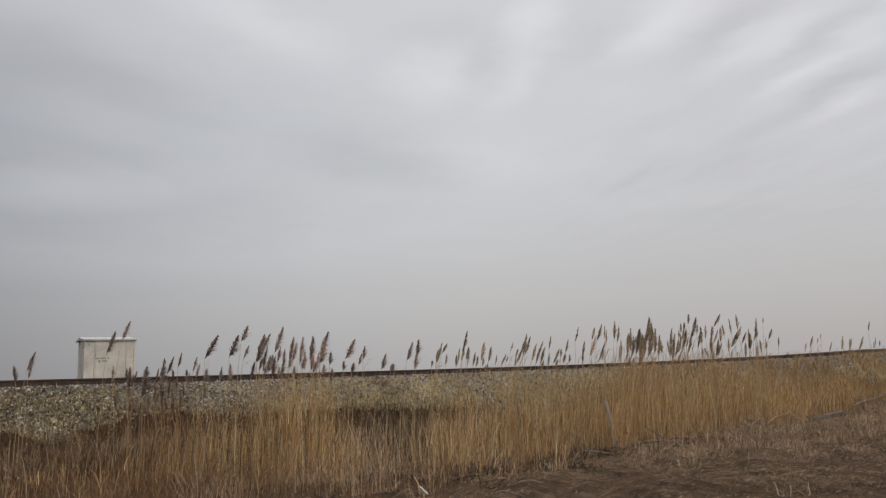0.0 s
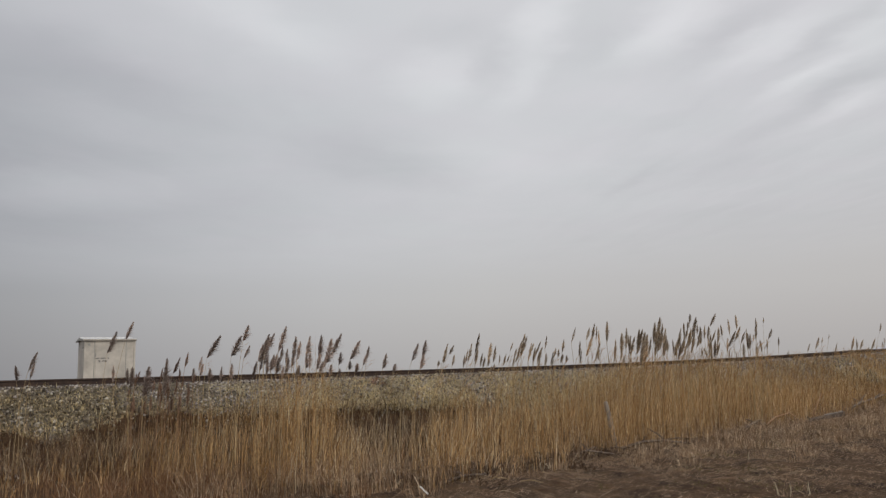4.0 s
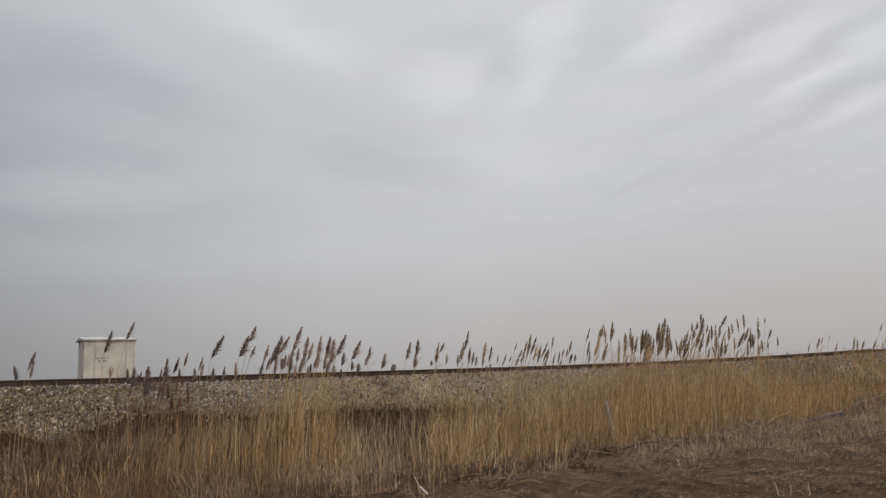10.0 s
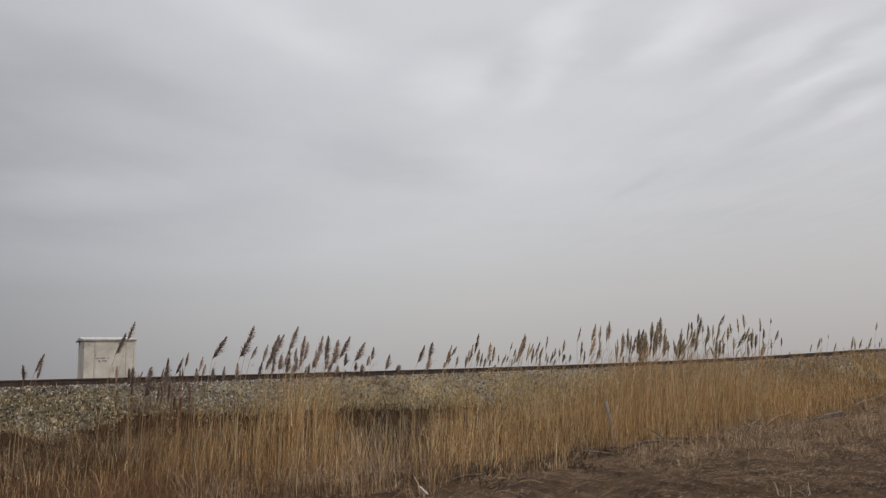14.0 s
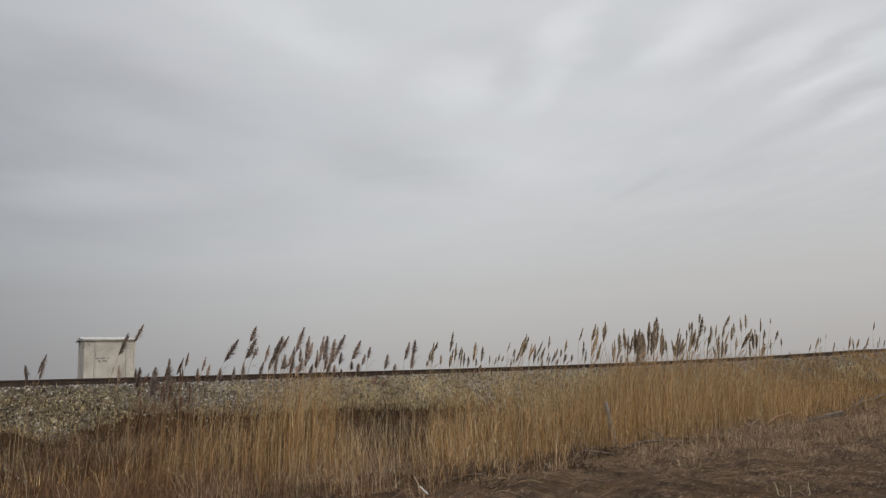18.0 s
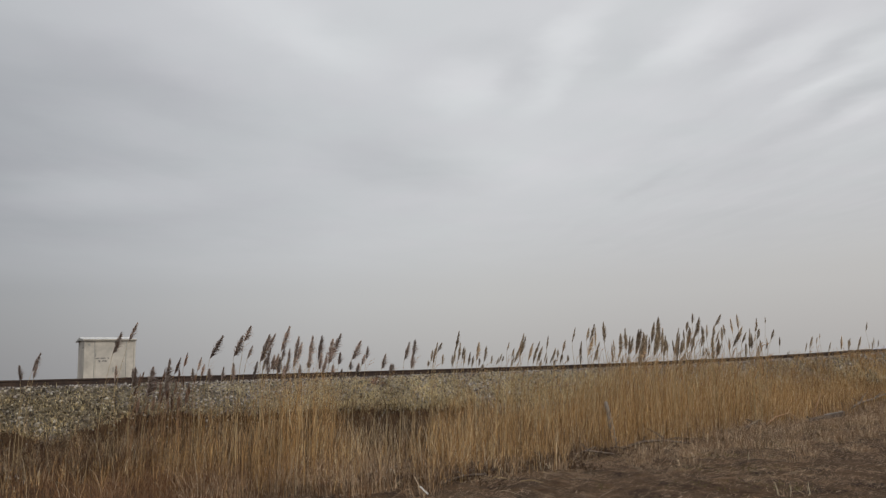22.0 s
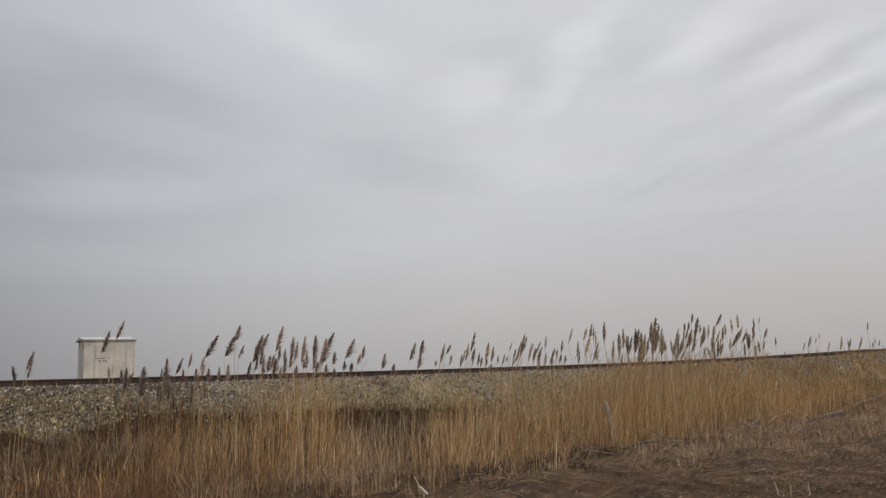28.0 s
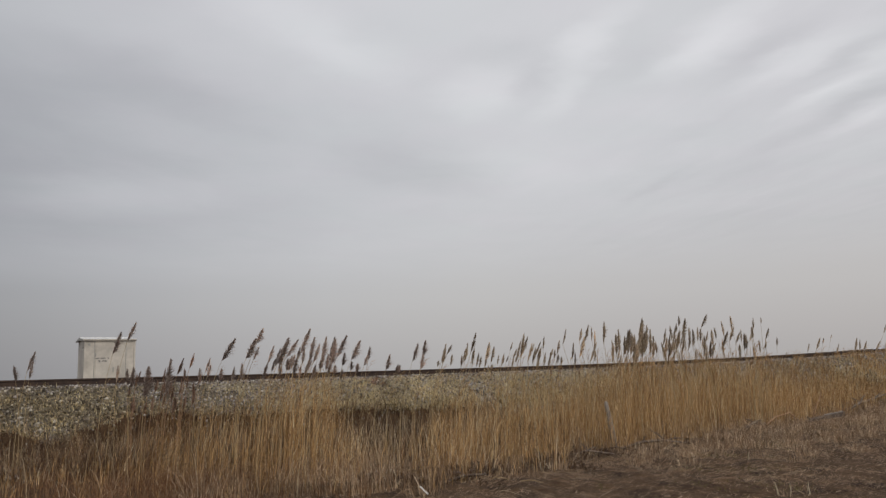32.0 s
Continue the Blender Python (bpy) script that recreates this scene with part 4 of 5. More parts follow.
def reed_stand():
    """The dense dry stalks in the ditch with their leaves, in clumps that stir in the wind."""
    rng = np.random.default_rng(31)
    n = 92000
    u = rng.uniform(-3.0, 46.0, n)
    v = rng.uniform(-14.5, -3.5, n)
    x, y = world_xy(u, v)
    r = x / y
    # how high the mass of stalks stands along the ditch
    tall = np.interp(r, [-0.60, -0.45, -0.36, -0.28, -0.23, -0.17, -0.12, -0.06, 0.02, 0.12, 0.19, 0.23, 0.40, 0.45, 0.62],
                     [0.45, 0.70, 1.35, 1.70, 1.95, 1.90, 0.75, 0.82, 1.60, 1.75, 1.90, 2.25, 2.20, 2.10, 2.10])
    # knots of taller stalks
    tall = tall + 0.75 * np.exp(-((r - 0.235) / 0.035) ** 2) + 0.7 * np.exp(-((r - 0.345) / 0.03) ** 2) + 0.45 * np.exp(-((r - 0.29) / 0.03) ** 2) + 0.85 * np.exp(-((r + 0.19) / 0.045) ** 2)
    dense = np.interp(r, [-0.60, -0.42, -0.31, -0.23, -0.16, -0.10, 0.02, 0.16, 0.22, 0.42, 0.6], [0.12, 0.18, 0.36, 0.80, 0.75, 0.20, 0.40, 0.50, 0.75, 0.75, 0.60])
    # thin before the hollow under the bank
    dense = dense * np.where((r > -0.30) & (r < -0.03), np.interp(v, [-11.0, -9.0], [0.85, 0.40]), 1.0)
    dense = dense * np.where((r > -0.44) & (r < -0.25), np.interp(v, [-11.0, -9.0], [0.22, 1.0]), 1.0)
    # a gap through which the stony ditch shows
    dense = dense * (1.0 - 0.62 * np.exp(-((r + 0.078) / 0.034) ** 4))
    edge = bed_edge(u)
    patch = 0.42 + 0.58 * np.sin(u * 1.7 + 2 * np.sin(v * 0.8)) * np.cos(v * 1.3 + u * 0.4)
    keep = (rng.random(n) < dense * (0.35 + 0.65 * patch)) & (v > edge)
    u, v, x, y, tall = u[keep], v[keep], x[keep], y[keep], tall[keep]
    n = len(u)
    z = ground_height(u, v)
    # few stalks reach the full height, most end lower
    h = tall * (0.30 + 0.74 * rng.random(n) ** 1.3) * np.where(rng.random(n) < 0.05, 1.12, 1.0)
    h = h * np.interp(v - bed_edge(u), [0.0, 0.8, 2.0], [0.35, 0.65, 1.0])
    h = np.minimum(h, rng.uniform(1.9, 2.5, n))
    lean = np.abs(rng.normal(0.09, 0.15, n))
    lean = np.where(rng.random(n) < 0.12, rng.uniform(0.25, 0.85, n), lean)
    heading = np.where(rng.random(n) < 0.65, rng.normal(0, 0.8, n), rng.uniform(0, 6.283, n))
    width = rng.uniform(0.0045, 0.0115, n) * np.where(rng.random(n) < 0.06, 1.8, 1.0)
    width = width * np.interp(v, [-13.0, -9.0], [0.6, 1.0])
    # dry leaves that stand off the stalks
    k = int(n * 1.8)
    pick = rng.integers(0, n, k)
    lz = z[pick] + h[pick] * rng.uniform(0.15, 0.85, k)
    roots = np.concatenate([np.stack([x, y, z], 1), np.stack([x[pick], y[pick], lz], 1)])
    h = np.concatenate([h, rng.uniform(0.10, 0.34, k)])
    lean = np.concatenate([lean, rng.uniform(0.12, 0.8, k)])
    heading = np.concatenate([heading, rng.normal(0, 1.3, k)])
    width = np.concatenate([width, rng.uniform(0.004, 0.011, k)])
    ratio = np.concatenate([x / y, x[pick] / y[pick]])
    bins = np.linspace(-0.62, 0.62, 15)
    which = np.digitize(ratio, bins)
    for b in range(len(bins) + 1):
        m = which == b
        if m.sum() < 20:
            continue
        ox, oy = float(roots[m, 0].mean()), float(roots[m, 1].mean())
        o = (ox, oy, ground_at(ox, oy))
        ob = blades("reed_stand", roots[m], h[m], width[m], lean[m], heading[m], M_STALK, rng, 0.4, 3, o)
        tagged(ob, "dense stand of dry golden-brown reed stalks in the ditch", "reeds", kind="stuff")
        STANDS.append((ob, o, ox / oy))


reed_stand()


def scatter(name, n, u_range, v_range, want, height, width, lean, material, label, category, seed, lean_heading=None, segments=3):
    rng = np.random.default_rng(seed)
    u, v = rng.uniform(*u_range, n), rng.uniform(*v_range, n)
    x, y = world_xy(u, v)
    keep = rng.random(n) < want(u, v, x / np.maximum(y, 0.5))
    u, v, x, y = u[keep], v[keep], x[keep], y[keep]
    m = len(u)
    h = rng.uniform(*height, m)
    ob = blades(name, np.stack([x, y, ground_height(u, v) + rng.uniform(-0.01, 0.03, m)], 1), h, rng.uniform(*width, m), np.abs(rng.normal(*lean, m)),
                rng.uniform(0, 6.283, m) if lean_heading is None else rng.normal(lean_heading, 0.5, m) + math.pi * rng.integers(0, 2, m), material, rng, 0.5, segments)
    return tagged(ob, label, category, kind="stuff")


BARE_U = 13.1  # a strip of the bank without weeds


def clumpy(u, v, s=1.0):
    return 0.5 + 0.5 * np.sin(u * 1.9 * s + 1.3 * np.sin(v * 1.1 * s)) * np.cos(v * 2.3 * s + 0.7 * u * s)


def tufts(name, centres, per, radius, height, width, spread_, material, label, seed):
    """Tussocks: blades that fan out from many small centres."""
    rng = np.random.default_rng(seed)
    n = len(centres) * per
    c = np.repeat(np.asarray(centres), per, axis=0)
    big = np.repeat(rng.uniform(0.6, 1.25, len(centres)), per)
    a, q = rng.uniform(0, 6.283, n), rng.random(n) ** 0.7
    u = c[:, 0] + np.cos(a) * q * radius * big
    v = c[:, 1] + np.sin(a) * q * radius * big
    x, y = world_xy(u, v)
    h = rng.uniform(*height, n) * big
    lean = np.abs(rng.normal(0.15 + spread_ * q, 0.22))
    ob = blades(name, np.stack([x, y, ground_height(u, v) - 0.012], 1), h, rng.uniform(*width, n), lean, a + TRACK_ANGLE + rng.normal(0, 0.5, n), material, rng, 0.7, 3)
    return tagged(ob, label, "grass", kind="stuff")


def centres_in(n, u_range, v_range, want, seed):
    rng = np.random.default_rng(seed)
    u, v = rng.uniform(*u_range, n), rng.uniform(*v_range, n)
    x, y = world_xy(u, v)
    keep = rng.random(n) < want(u, v, x / np.maximum(y, 0.5))
    return np.stack([u[keep], v[keep]], 1)


def make_grasses():
    # rust-brown weeds in front of the bank, where the reeds are thin
    tufts("rusty_weeds", centres_in(1700, (-5, 12), (-15.0, -4.3), lambda u, v, r: np.interp(r, [-0.62, -0.53, -0.46, -0.40, -0.32, -0.22, -0.1, 0], [0.12, 0.18, 0.5, 0.80, 0.75, 0.40, 0.15, 0]) * np.where((r > -0.28) & (v < -10.5), 0.35, 1.0), 40), 34, 0.30,
          (0.2, 0.7), (0.0035, 0.008), 0.4, M_RUST, "thicket of rust-brown dead weeds below the bank", 41)
    tufts("ditch_grass", centres_in(1700, (-5, 44), (-15.0, -3.4), lambda u, v, r: np.where(v > bed_edge(u) - 0.2, np.interp(r, [-0.6, -0.35, -0.22], [0.02, 0.10, 0.6]) * np.where((u < 12) & (v > -4.6), 0.25, 1.0) * np.where((r > -0.29) & (r < 0.12), np.interp(v, [-11.0, -9.5], [1.0, 0.22]), 1.0), 0.0), 42), 30, 0.30,
          (0.2, 0.75), (0.005, 0.012), 0.5, M_THATCH, "dead straw-coloured grass along the ditch", 43)
    tufts("front_grass", centres_in(300, (-1, 9), (-15.0, -11.0), lambda u, v, r: np.where(v > bed_edge(u) - 0.3, np.interp(r, [-0.36, -0.26, -0.04, 0.02], [0.0, 0.8, 0.8, 0.0]) * np.where(np.abs(r + 0.080) < 0.03, 0.35, 1.0), 0), 80), 30, 0.26,
          (0.18, 0.52), (0.004, 0.009), 0.5, M_THATCH, "grey-brown dead grass before the reed bed", 81)
    # dark weeds that hang over and stand before the scarp; their colour also paints its shade
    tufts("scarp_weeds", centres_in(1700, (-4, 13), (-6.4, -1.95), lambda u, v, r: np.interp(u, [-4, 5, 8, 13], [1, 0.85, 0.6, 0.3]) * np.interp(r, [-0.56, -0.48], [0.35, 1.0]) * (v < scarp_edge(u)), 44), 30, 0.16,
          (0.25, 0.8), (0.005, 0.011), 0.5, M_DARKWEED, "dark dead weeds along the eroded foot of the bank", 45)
    # weeds and roots that hang down the raw face, coloured dark to deepen its shade
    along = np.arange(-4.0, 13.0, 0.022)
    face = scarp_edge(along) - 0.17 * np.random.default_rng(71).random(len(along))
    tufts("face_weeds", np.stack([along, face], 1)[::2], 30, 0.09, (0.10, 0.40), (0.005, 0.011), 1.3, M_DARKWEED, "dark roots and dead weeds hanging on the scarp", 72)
    tufts("face_grass", np.stack([along, face], 1)[1::2], 20, 0.10, (0.12, 0.45), (0.005, 0.010), 1.0, M_RUST, "rust-brown dead grass on the scarp", 73)
    along = np.arange(-4.0, 13.0, 0.06)
    tufts("edge_grass", np.stack([along, scarp_edge(along) + 0.04], 1), 9, 0.10, (0.08, 0.26), (0.004, 0.010), 1.6, M_WEED, "yellowed grass fringe hanging over the scarp", 51)
    scatter("pale_stems", 7000, (-3.5, 13.5), (-11.0, -3.0), lambda u, v, r: np.where((r < -0.18) & (v < -7.0), 0.05, 1.0) * np.interp(r, [-0.6, -0.45, -0.3, -0.2, -0.12, 0.06, 0.1], [0.20, 0.32, 0.36, 0.12, 0.20, 0.20, 0.0]),
            (0.35, 0.95), (0.008, 0.014), (0.12, 0.10), M_PALESTEM, "thin pale dead stems standing before the bank", "stems", 50, 0.0)
    scatter("pale_canes", 1700, (4.0, 14.5), (-10.5, -4.6), lambda u, v, r: np.interp(r, [-0.24, -0.16, -0.12, 0.06, 0.16, 0.22], [0.0, 0.35, 0.8, 0.8, 0.35, 0.0]) * np.clip(0.25 + 0.75 * np.sin(u * 5.1 + v), 0.05, 1),
            (0.6, 1.25), (0.009, 0.016), (0.10, 0.09), M_PALESTEM, "pale bleached reed canes standing before the bank", "reeds", 52, 0.0)
    tufts("foot_weeds", centres_in(900, (-3.0, 10.0), (-5.2, -2.2), lambda u, v, r: (v < scarp_edge(u) - 0.02) * np.interp(u, [-3, 1, 3, 8, 10], [0.25, 0.5, 1.0, 1.0, 0.6]) * np.interp(r, [-0.30, -0.24], [1.0, 0.08]), 67), 22, 0.20,
          (0.18, 0.55), (0.006, 0.012), 0.6, M_FOOT, "red-brown dead weeds crowding the foot of the bank", 68)
    tufts("red_weeds", np.array([(9.6, -1.15), (9.9, -1.2), (9.75, -1.0)]), 40, 0.16, (0.08, 0.22), (0.010, 0.018), 0.9, M_REDWEED, "small patch of rust-red weeds on the stones", 46)
    # thin yellow weeds on the stones
    scatter("bank_weeds", 115000, (-6, 52), (-3.5, -0.75), lambda u, v, r: np.where((u < 12.5) & (v < scarp_edge(u) - 0.03), 0.05, 1.0) * np.interp(v, [-3.5, -2.4, -1.4, -0.75], [1, 0.9, 0.5, 0.06]) * np.clip(clumpy(u, v, 0.7) * 1.4 + np.interp(r, [-0.5, -0.2, 0.0, 0.2], [0.12, 0.45, 0.8, 0.95]), 0.10, 1) * np.where((np.abs(u - BARE_U) < 0.35) & (v > -2.6), 0.08, 1.0),
            (0.05, 0.20), (0.004, 0.010), (0.5, 0.35), M_WEED, "thin yellowed weeds growing between the stones", "weeds", 47)
    scatter("bank_straw", 36000, (6.5, 34), (-3.4, -0.9), lambda u, v, r: (v > scarp_edge(u) - 0.05) * np.interp(r, [-0.22, -0.1, 0.02, 0.2, 0.42], [0.4, 1.0, 1.0, 0.9, 0.25]) * np.interp(v, [-3.4, -2.2, -1.0], [1, 0.8, 0.35]) * np.where((np.abs(u - BARE_U) < 0.35) & (v > -2.6), 0.05, 1.0),
            (0.12, 0.32), (0.006, 0.013), (0.75, 0.3), M_STRAW, "pale yellow straw drooping over the stony bank", "weeds", 66, segments=2)
    scatter("bank_mat", 150000, (3.0, 36), (-3.4, -0.8), lambda u, v, r: (v > scarp_edge(u) - 0.02) * np.interp(r, [-0.36, -0.22, -0.12, 0.06, 0.25, 0.40], [0.0, 0.45, 1.0, 1.0, 0.5, 0.08]) * np.interp(v, [-3.4, -2.0, -1.4, -0.9], [1, 1.0, 0.5, 0.12]) * np.clip(clumpy(u, v, 1.3) * 1.3, 0.15, 1) * np.where((np.abs(u - BARE_U) < 0.35) & (v > -2.6), 0.05, 1.0),
            (0.05, 0.14), (0.008, 0.018), (1.15, 0.25), M_STRAW, "short pale yellow weeds matted over the stones", "weeds", 69, 0.5, 2)
    tufts("bank_brush", centres_in(900, (20, 46), (-4.2, -0.9), lambda u, v, r: np.interp(r, [0.34, 0.44], [0.0, 1.0]) * np.interp(v, [-4.2, -2.0, -0.9], [1.0, 0.8, 0.4]), 82), 26, 0.30,
          (0.25, 0.70), (0.008, 0.014), 0.35, M_STALK, "brown dead reeds and brush on the far bank", 83)
    tufts("bank_tussocks", centres_in(420, (-4, 50), (-3.9, -1.3), lambda u, v, r: np.where((u < 12.5) & (v < scarp_edge(u) + 0.05), 0.12, 1.0) * np.interp(v, [-3.9, -2.5, -1.3], [1, 0.6, 0.1]) * np.interp(r, [-0.6, -0.3, 0.1], [0.4, 0.6, 1.0]), 48), 34, 0.22,
          (0.14, 0.42), (0.004, 0.010), 0.6, M_WEED, "yellowed grass tussocks at the foot of the stony bank", 49)
    # the verge: flattened straw, standing tussocks and bare earth between
    scatter("matted_grass", 1050000, (-12, 36), (-26.0, -4.5), lambda u, v, r: np.where(v < bed_edge(u) + 0.3, np.clip(clumpy(u, v, 1.1) * 0.9 + clumpy(u + 3, v - 1, 0.45) * 0.9 - 0.25, np.interp(r, [0.1, 0.4], [0.25, 0.55]), 1) * np.where((v > -19.0) & (r > -0.65) & (r < 0.68), 1.0, 0.1), 0),
            (0.04, 0.15), (0.003, 0.0065), (1.42, 0.08), M_MAT, "flattened grey-brown dead grass on the verge", "grass", 53, 0.2, 2)
    tufts("verge_tussocks", centres_in(2400, (2, 36), (-20.0, -4.5), lambda u, v, r: np.where(v < bed_edge(u) + 0.4, np.interp(bed_edge(u) - v, [-0.4, 0.4, 3.2, 5.0, 9.0], [1.0, 1.0, 0.85, 0.22, 0.07]) * np.interp(u, [3, 7, 11, 14], [0.2, 0.35, 0.8, 1.0]) * np.interp(v, [-15.0, -13.0], [0.0, 1.0]) * np.interp(r, [0.10, 0.13, 0.20, 0.25], [1.0, 0.12, 0.12, 1.0]), 0), 56), 70, 0.30,
          (0.14, 0.48), (0.004, 0.008), 1.0, M_THATCH, "grey-brown dead grass tussocks on the verge", 57)
    tufts("ditch_edge_weeds", centres_in(1100, (5.4, 20), (-14.5, -8.0), lambda u, v, r: np.exp(-((v - bed_edge(u) + 0.25) / 0.35) ** 2) * np.interp(u, [4.5, 6, 12, 20], [0.9, 1.0, 0.8, 0.3]) * np.clip(0.5 + np.sin(u * 2.7), 0.1, 1), 63), 44, 0.30,
          (0.05, 0.20), (0.008, 0.018), 1.4, M_DARKWEED, "dark rotting weeds along the edge of the reed bed", 64)
    # a low ridge of rotting litter where the trodden ground meets the reeds
    rng = np.random.default_rng(84)
    rx = rng.uniform(-1.3, 3.0, 190)
    ry = np.interp(rx, [-1.3, 0.0, 1.05, 2.0, 3.0], [10.5, 11.1, 12.2, 13.4, 14.4]) + rng.normal(0, 0.16, 190)
    spots = np.array([track_uv(a, b) for a, b in zip(rx, ry)])
    tufts("litter_ridge", spots[np.sin(rx * 4.3) + 0.7 * np.sin(rx * 9.1 + 1) > -0.7], 70, 0.28, (0.06, 0.22), (0.006, 0.014), 1.4, M_DARKWEED, "dark ridge of rotting reed litter before the reeds", 85)
    tufts("ridge_straw", spots[::6], 5, 0.45, (0.12, 0.34), (0.006, 0.010), 2.6, M_PALESTEM, "few pale straws lying over rotting litter", 86)
    scatter("green_shoots", 60000, (3, 26), (-20.0, -9.5), lambda u, v, r: np.where(v < bed_edge(u) - 0.5, np.clip((clumpy(u - 2, v + 1, 0.8) - 0.72) * 4, 0, 1), 0),
            (0.02, 0.07), (0.004, 0.008), (0.6, 0.3), M_GREEN, "sparse green shoots in trodden dead grass", "grass", 75, segments=2)
    tufts("green_sprigs", centres_in(60, (6, 26), (-18.0, -10.0), lambda u, v, r: np.where(v < bed_edge(u) - 0.8, 0.8, 0), 61), 9, 0.10,
          (0.05, 0.14), (0.005, 0.010), 0.8, M_GREEN, "small green sprigs sprouting in dead grass", 62)
    scatter("fallen_straw", 6500, (0, 34), (-20.0, -6.5), lambda u, v, r: np.where(v < bed_edge(u) + 0.5, np.interp(bed_edge(u) - v, [-0.5, 0.0, 1.5, 5.0], [0.6, 1.0, 0.6, 0.3]), 0),
            (0.2, 0.6), (0.004, 0.008), (1.46, 0.04), M_THATCH, "broken pale reed straw lying on the verge", "straw", 59)


make_grasses()


# ---------------------------------------------------------------- loose things on the verge
def make_post():
    x, y = 3.52, 16.60
    post = tagged(new("fence_post"), "weathered grey wooden fence post leaning in the reeds", "fence post")
    post.matrix_basis = pose(x, y, ground_at(x, y) - 0.22, 0, -9.0, 0)
    bm = tube_bm([(0, 0, 0), (0, 0, 0.5), (0.008, 0, 0.9), (0, 0.005, 1.14), (0.0, 0.0, 1.16)], [0.066, 0.060, 0.048, 0.040, 0.028], 9)
    part("shaft", bm, M_GREYWOOD, post, smooth=True)


def make_branch(points, radius, label, twigs=(), material=None, name="fallen_branch"):
    b = tagged(new(name), label, "branch")
    b.location = points[0]
    p0 = Vector(points[0])
    pts = [Vector(p) - p0 for p in points]
    rr = [radius * (1 - 0.55 * i / (len(pts) - 1)) for i in range(len(pts))]
    part("limb", tube_bm(pts, rr, 7), material or M_BARK, b, smooth=True)
    for k, d in twigs:
        s = pts[k]
        part("twig", tube_bm([s, s + Vector(d) * 0.5 + Vector((0, 0, 0.02)), s + Vector(d)], [radius * 0.5, radius * 0.4, radius * 0.2], 5), material or M_BARK, b)


make_post()


def on(x, y, lift=0.0):
    return (x, y, ground_at(x, y) + lift)


make_branch([on(3.30, 15.20, 0.02), on(3.8, 15.5, 0.12), on(4.34, 15.8, 0.10), on(4.8, 15.75, 0.03)], 0.034, "dark fallen branch with a forked twig on the verge",
            [(2, (-0.34, 0.05, 0.24)), (1, (0.05, -0.1, 0.12)), (2, (0.3, -0.1, 0.05))])
make_branch([on(7.05, 19.00, 0.02), on(7.6, 19.6, 0.16), on(8.1, 20.15, 0.10)], 0.055, "short dark broken limb at the edge of the reeds", [(1, (-0.2, 0.0, 0.10)), (1, (0.25, 0.1, 0.05))])
make_branch([on(7.9, 19.8, 0.02), on(8.35, 20.1, 0.25), on(8.8, 20.3, 0.34), on(9.2, 20.4, 0.04)], 0.028, "brown bent cane arching out of dead grass", material=M_STEM_DARK, name="broken_cane")
make_branch([on(9.45, 20.60, 0.02), on(9.62, 20.6, 0.38), on(9.85, 20.65, 0.80)], 0.020, "thin brown stick leaning out of the grass", material=M_STEM_DARK, name="leaning_stick")
make_branch([on(9.25, 20.4, 0.04), on(9.42, 20.5, 0.10), on(9.62, 20.7, 0.16)], 0.060, "dark rotten stump of a limb beside the plank", [(1, (-0.08, 0.0, 0.12))])
make_branch([on(13.6, 26.9, 0.05), on(14.8, 28.2, 0.22), on(16.2, 29.8, 0.20), on(17.6, 31.3, 0.22)], 0.050, "long grey weathered limb lying along the reeds",
            [(1, (0.3, 0.1, 0.3)), (2, (0.4, 0.0, 0.25)), (1, (-0.3, 0.0, 0.2))], M_LIMB)
make_branch([on(0.50, 10.75, 0.02), on(0.62, 10.78, 0.05), on(0.80, 10.70, 0.02)], 0.008, "pale curved cane on trodden ground", [(1, (0.06, 0.05, 0.07))], M_STEM, "broken_cane")
make_branch([on(0.92, 10.42, 0.03), on(1.05, 10.36, 0.05), on(1.20, 10.30, 0.02)], 0.007, "pale straight cane on trodden ground", (), M_STEM, "broken_cane")
make_branch([on(-0.15, 10.45, 0.02), on(0.2, 10.8, 0.08), on(0.5, 11.1, 0.05)], 0.028, "dark dead stem at the edge of the ditch", [(1, (0.14, 0, 0.08)), (1, (-0.16, 0.05, 0.04))])
make_branch([on(1.95, 13.6, 0.02), on(2.4, 13.8, 0.12), on(2.85, 13.7, 0.05)], 0.030, "dark dead stem among matted grass", [(1, (-0.1, 0, 0.13)), (1, (0.2, 0.1, 0.05))])
make_branch([on(2.75, 14.6, 0.02), on(3.1, 14.8, 0.10), on(3.4, 14.85, 0.04)], 0.022, "dark crooked twig lying before the reeds", [(1, (0.1, 0, 0.10))])


def make_plank():
    x, y = 9.62, 19.96
    plank = tagged(new("timber_plank"), "weathered grey timber plank lying on its edge in dead grass", "plank")
    plank.matrix_basis = pose(x, y, ground_at(x, y) + 0.20, 4, -2, 38)
    bm = box_bm(1.75, 0.07, 0.115, 0, 0, 0, 0.012)
    for vert in bm.verts:
        if vert.co.x < -0.8:
            vert.co.z *= 0.55 + 0.3 * math.sin(vert.co.y * 90)
            vert.co.x += 0.05 * math.sin(vert.co.z * 70)
    part("board", bm, M_BARK, plank)
    # thin paler strip along the top of the darker board
    part("pale_edge", box_bm(0.95, 0.034, 0.010, 0.36, 0.022, 0.061, 0.003), M_EDGE, plank, "paler grey upper edge")


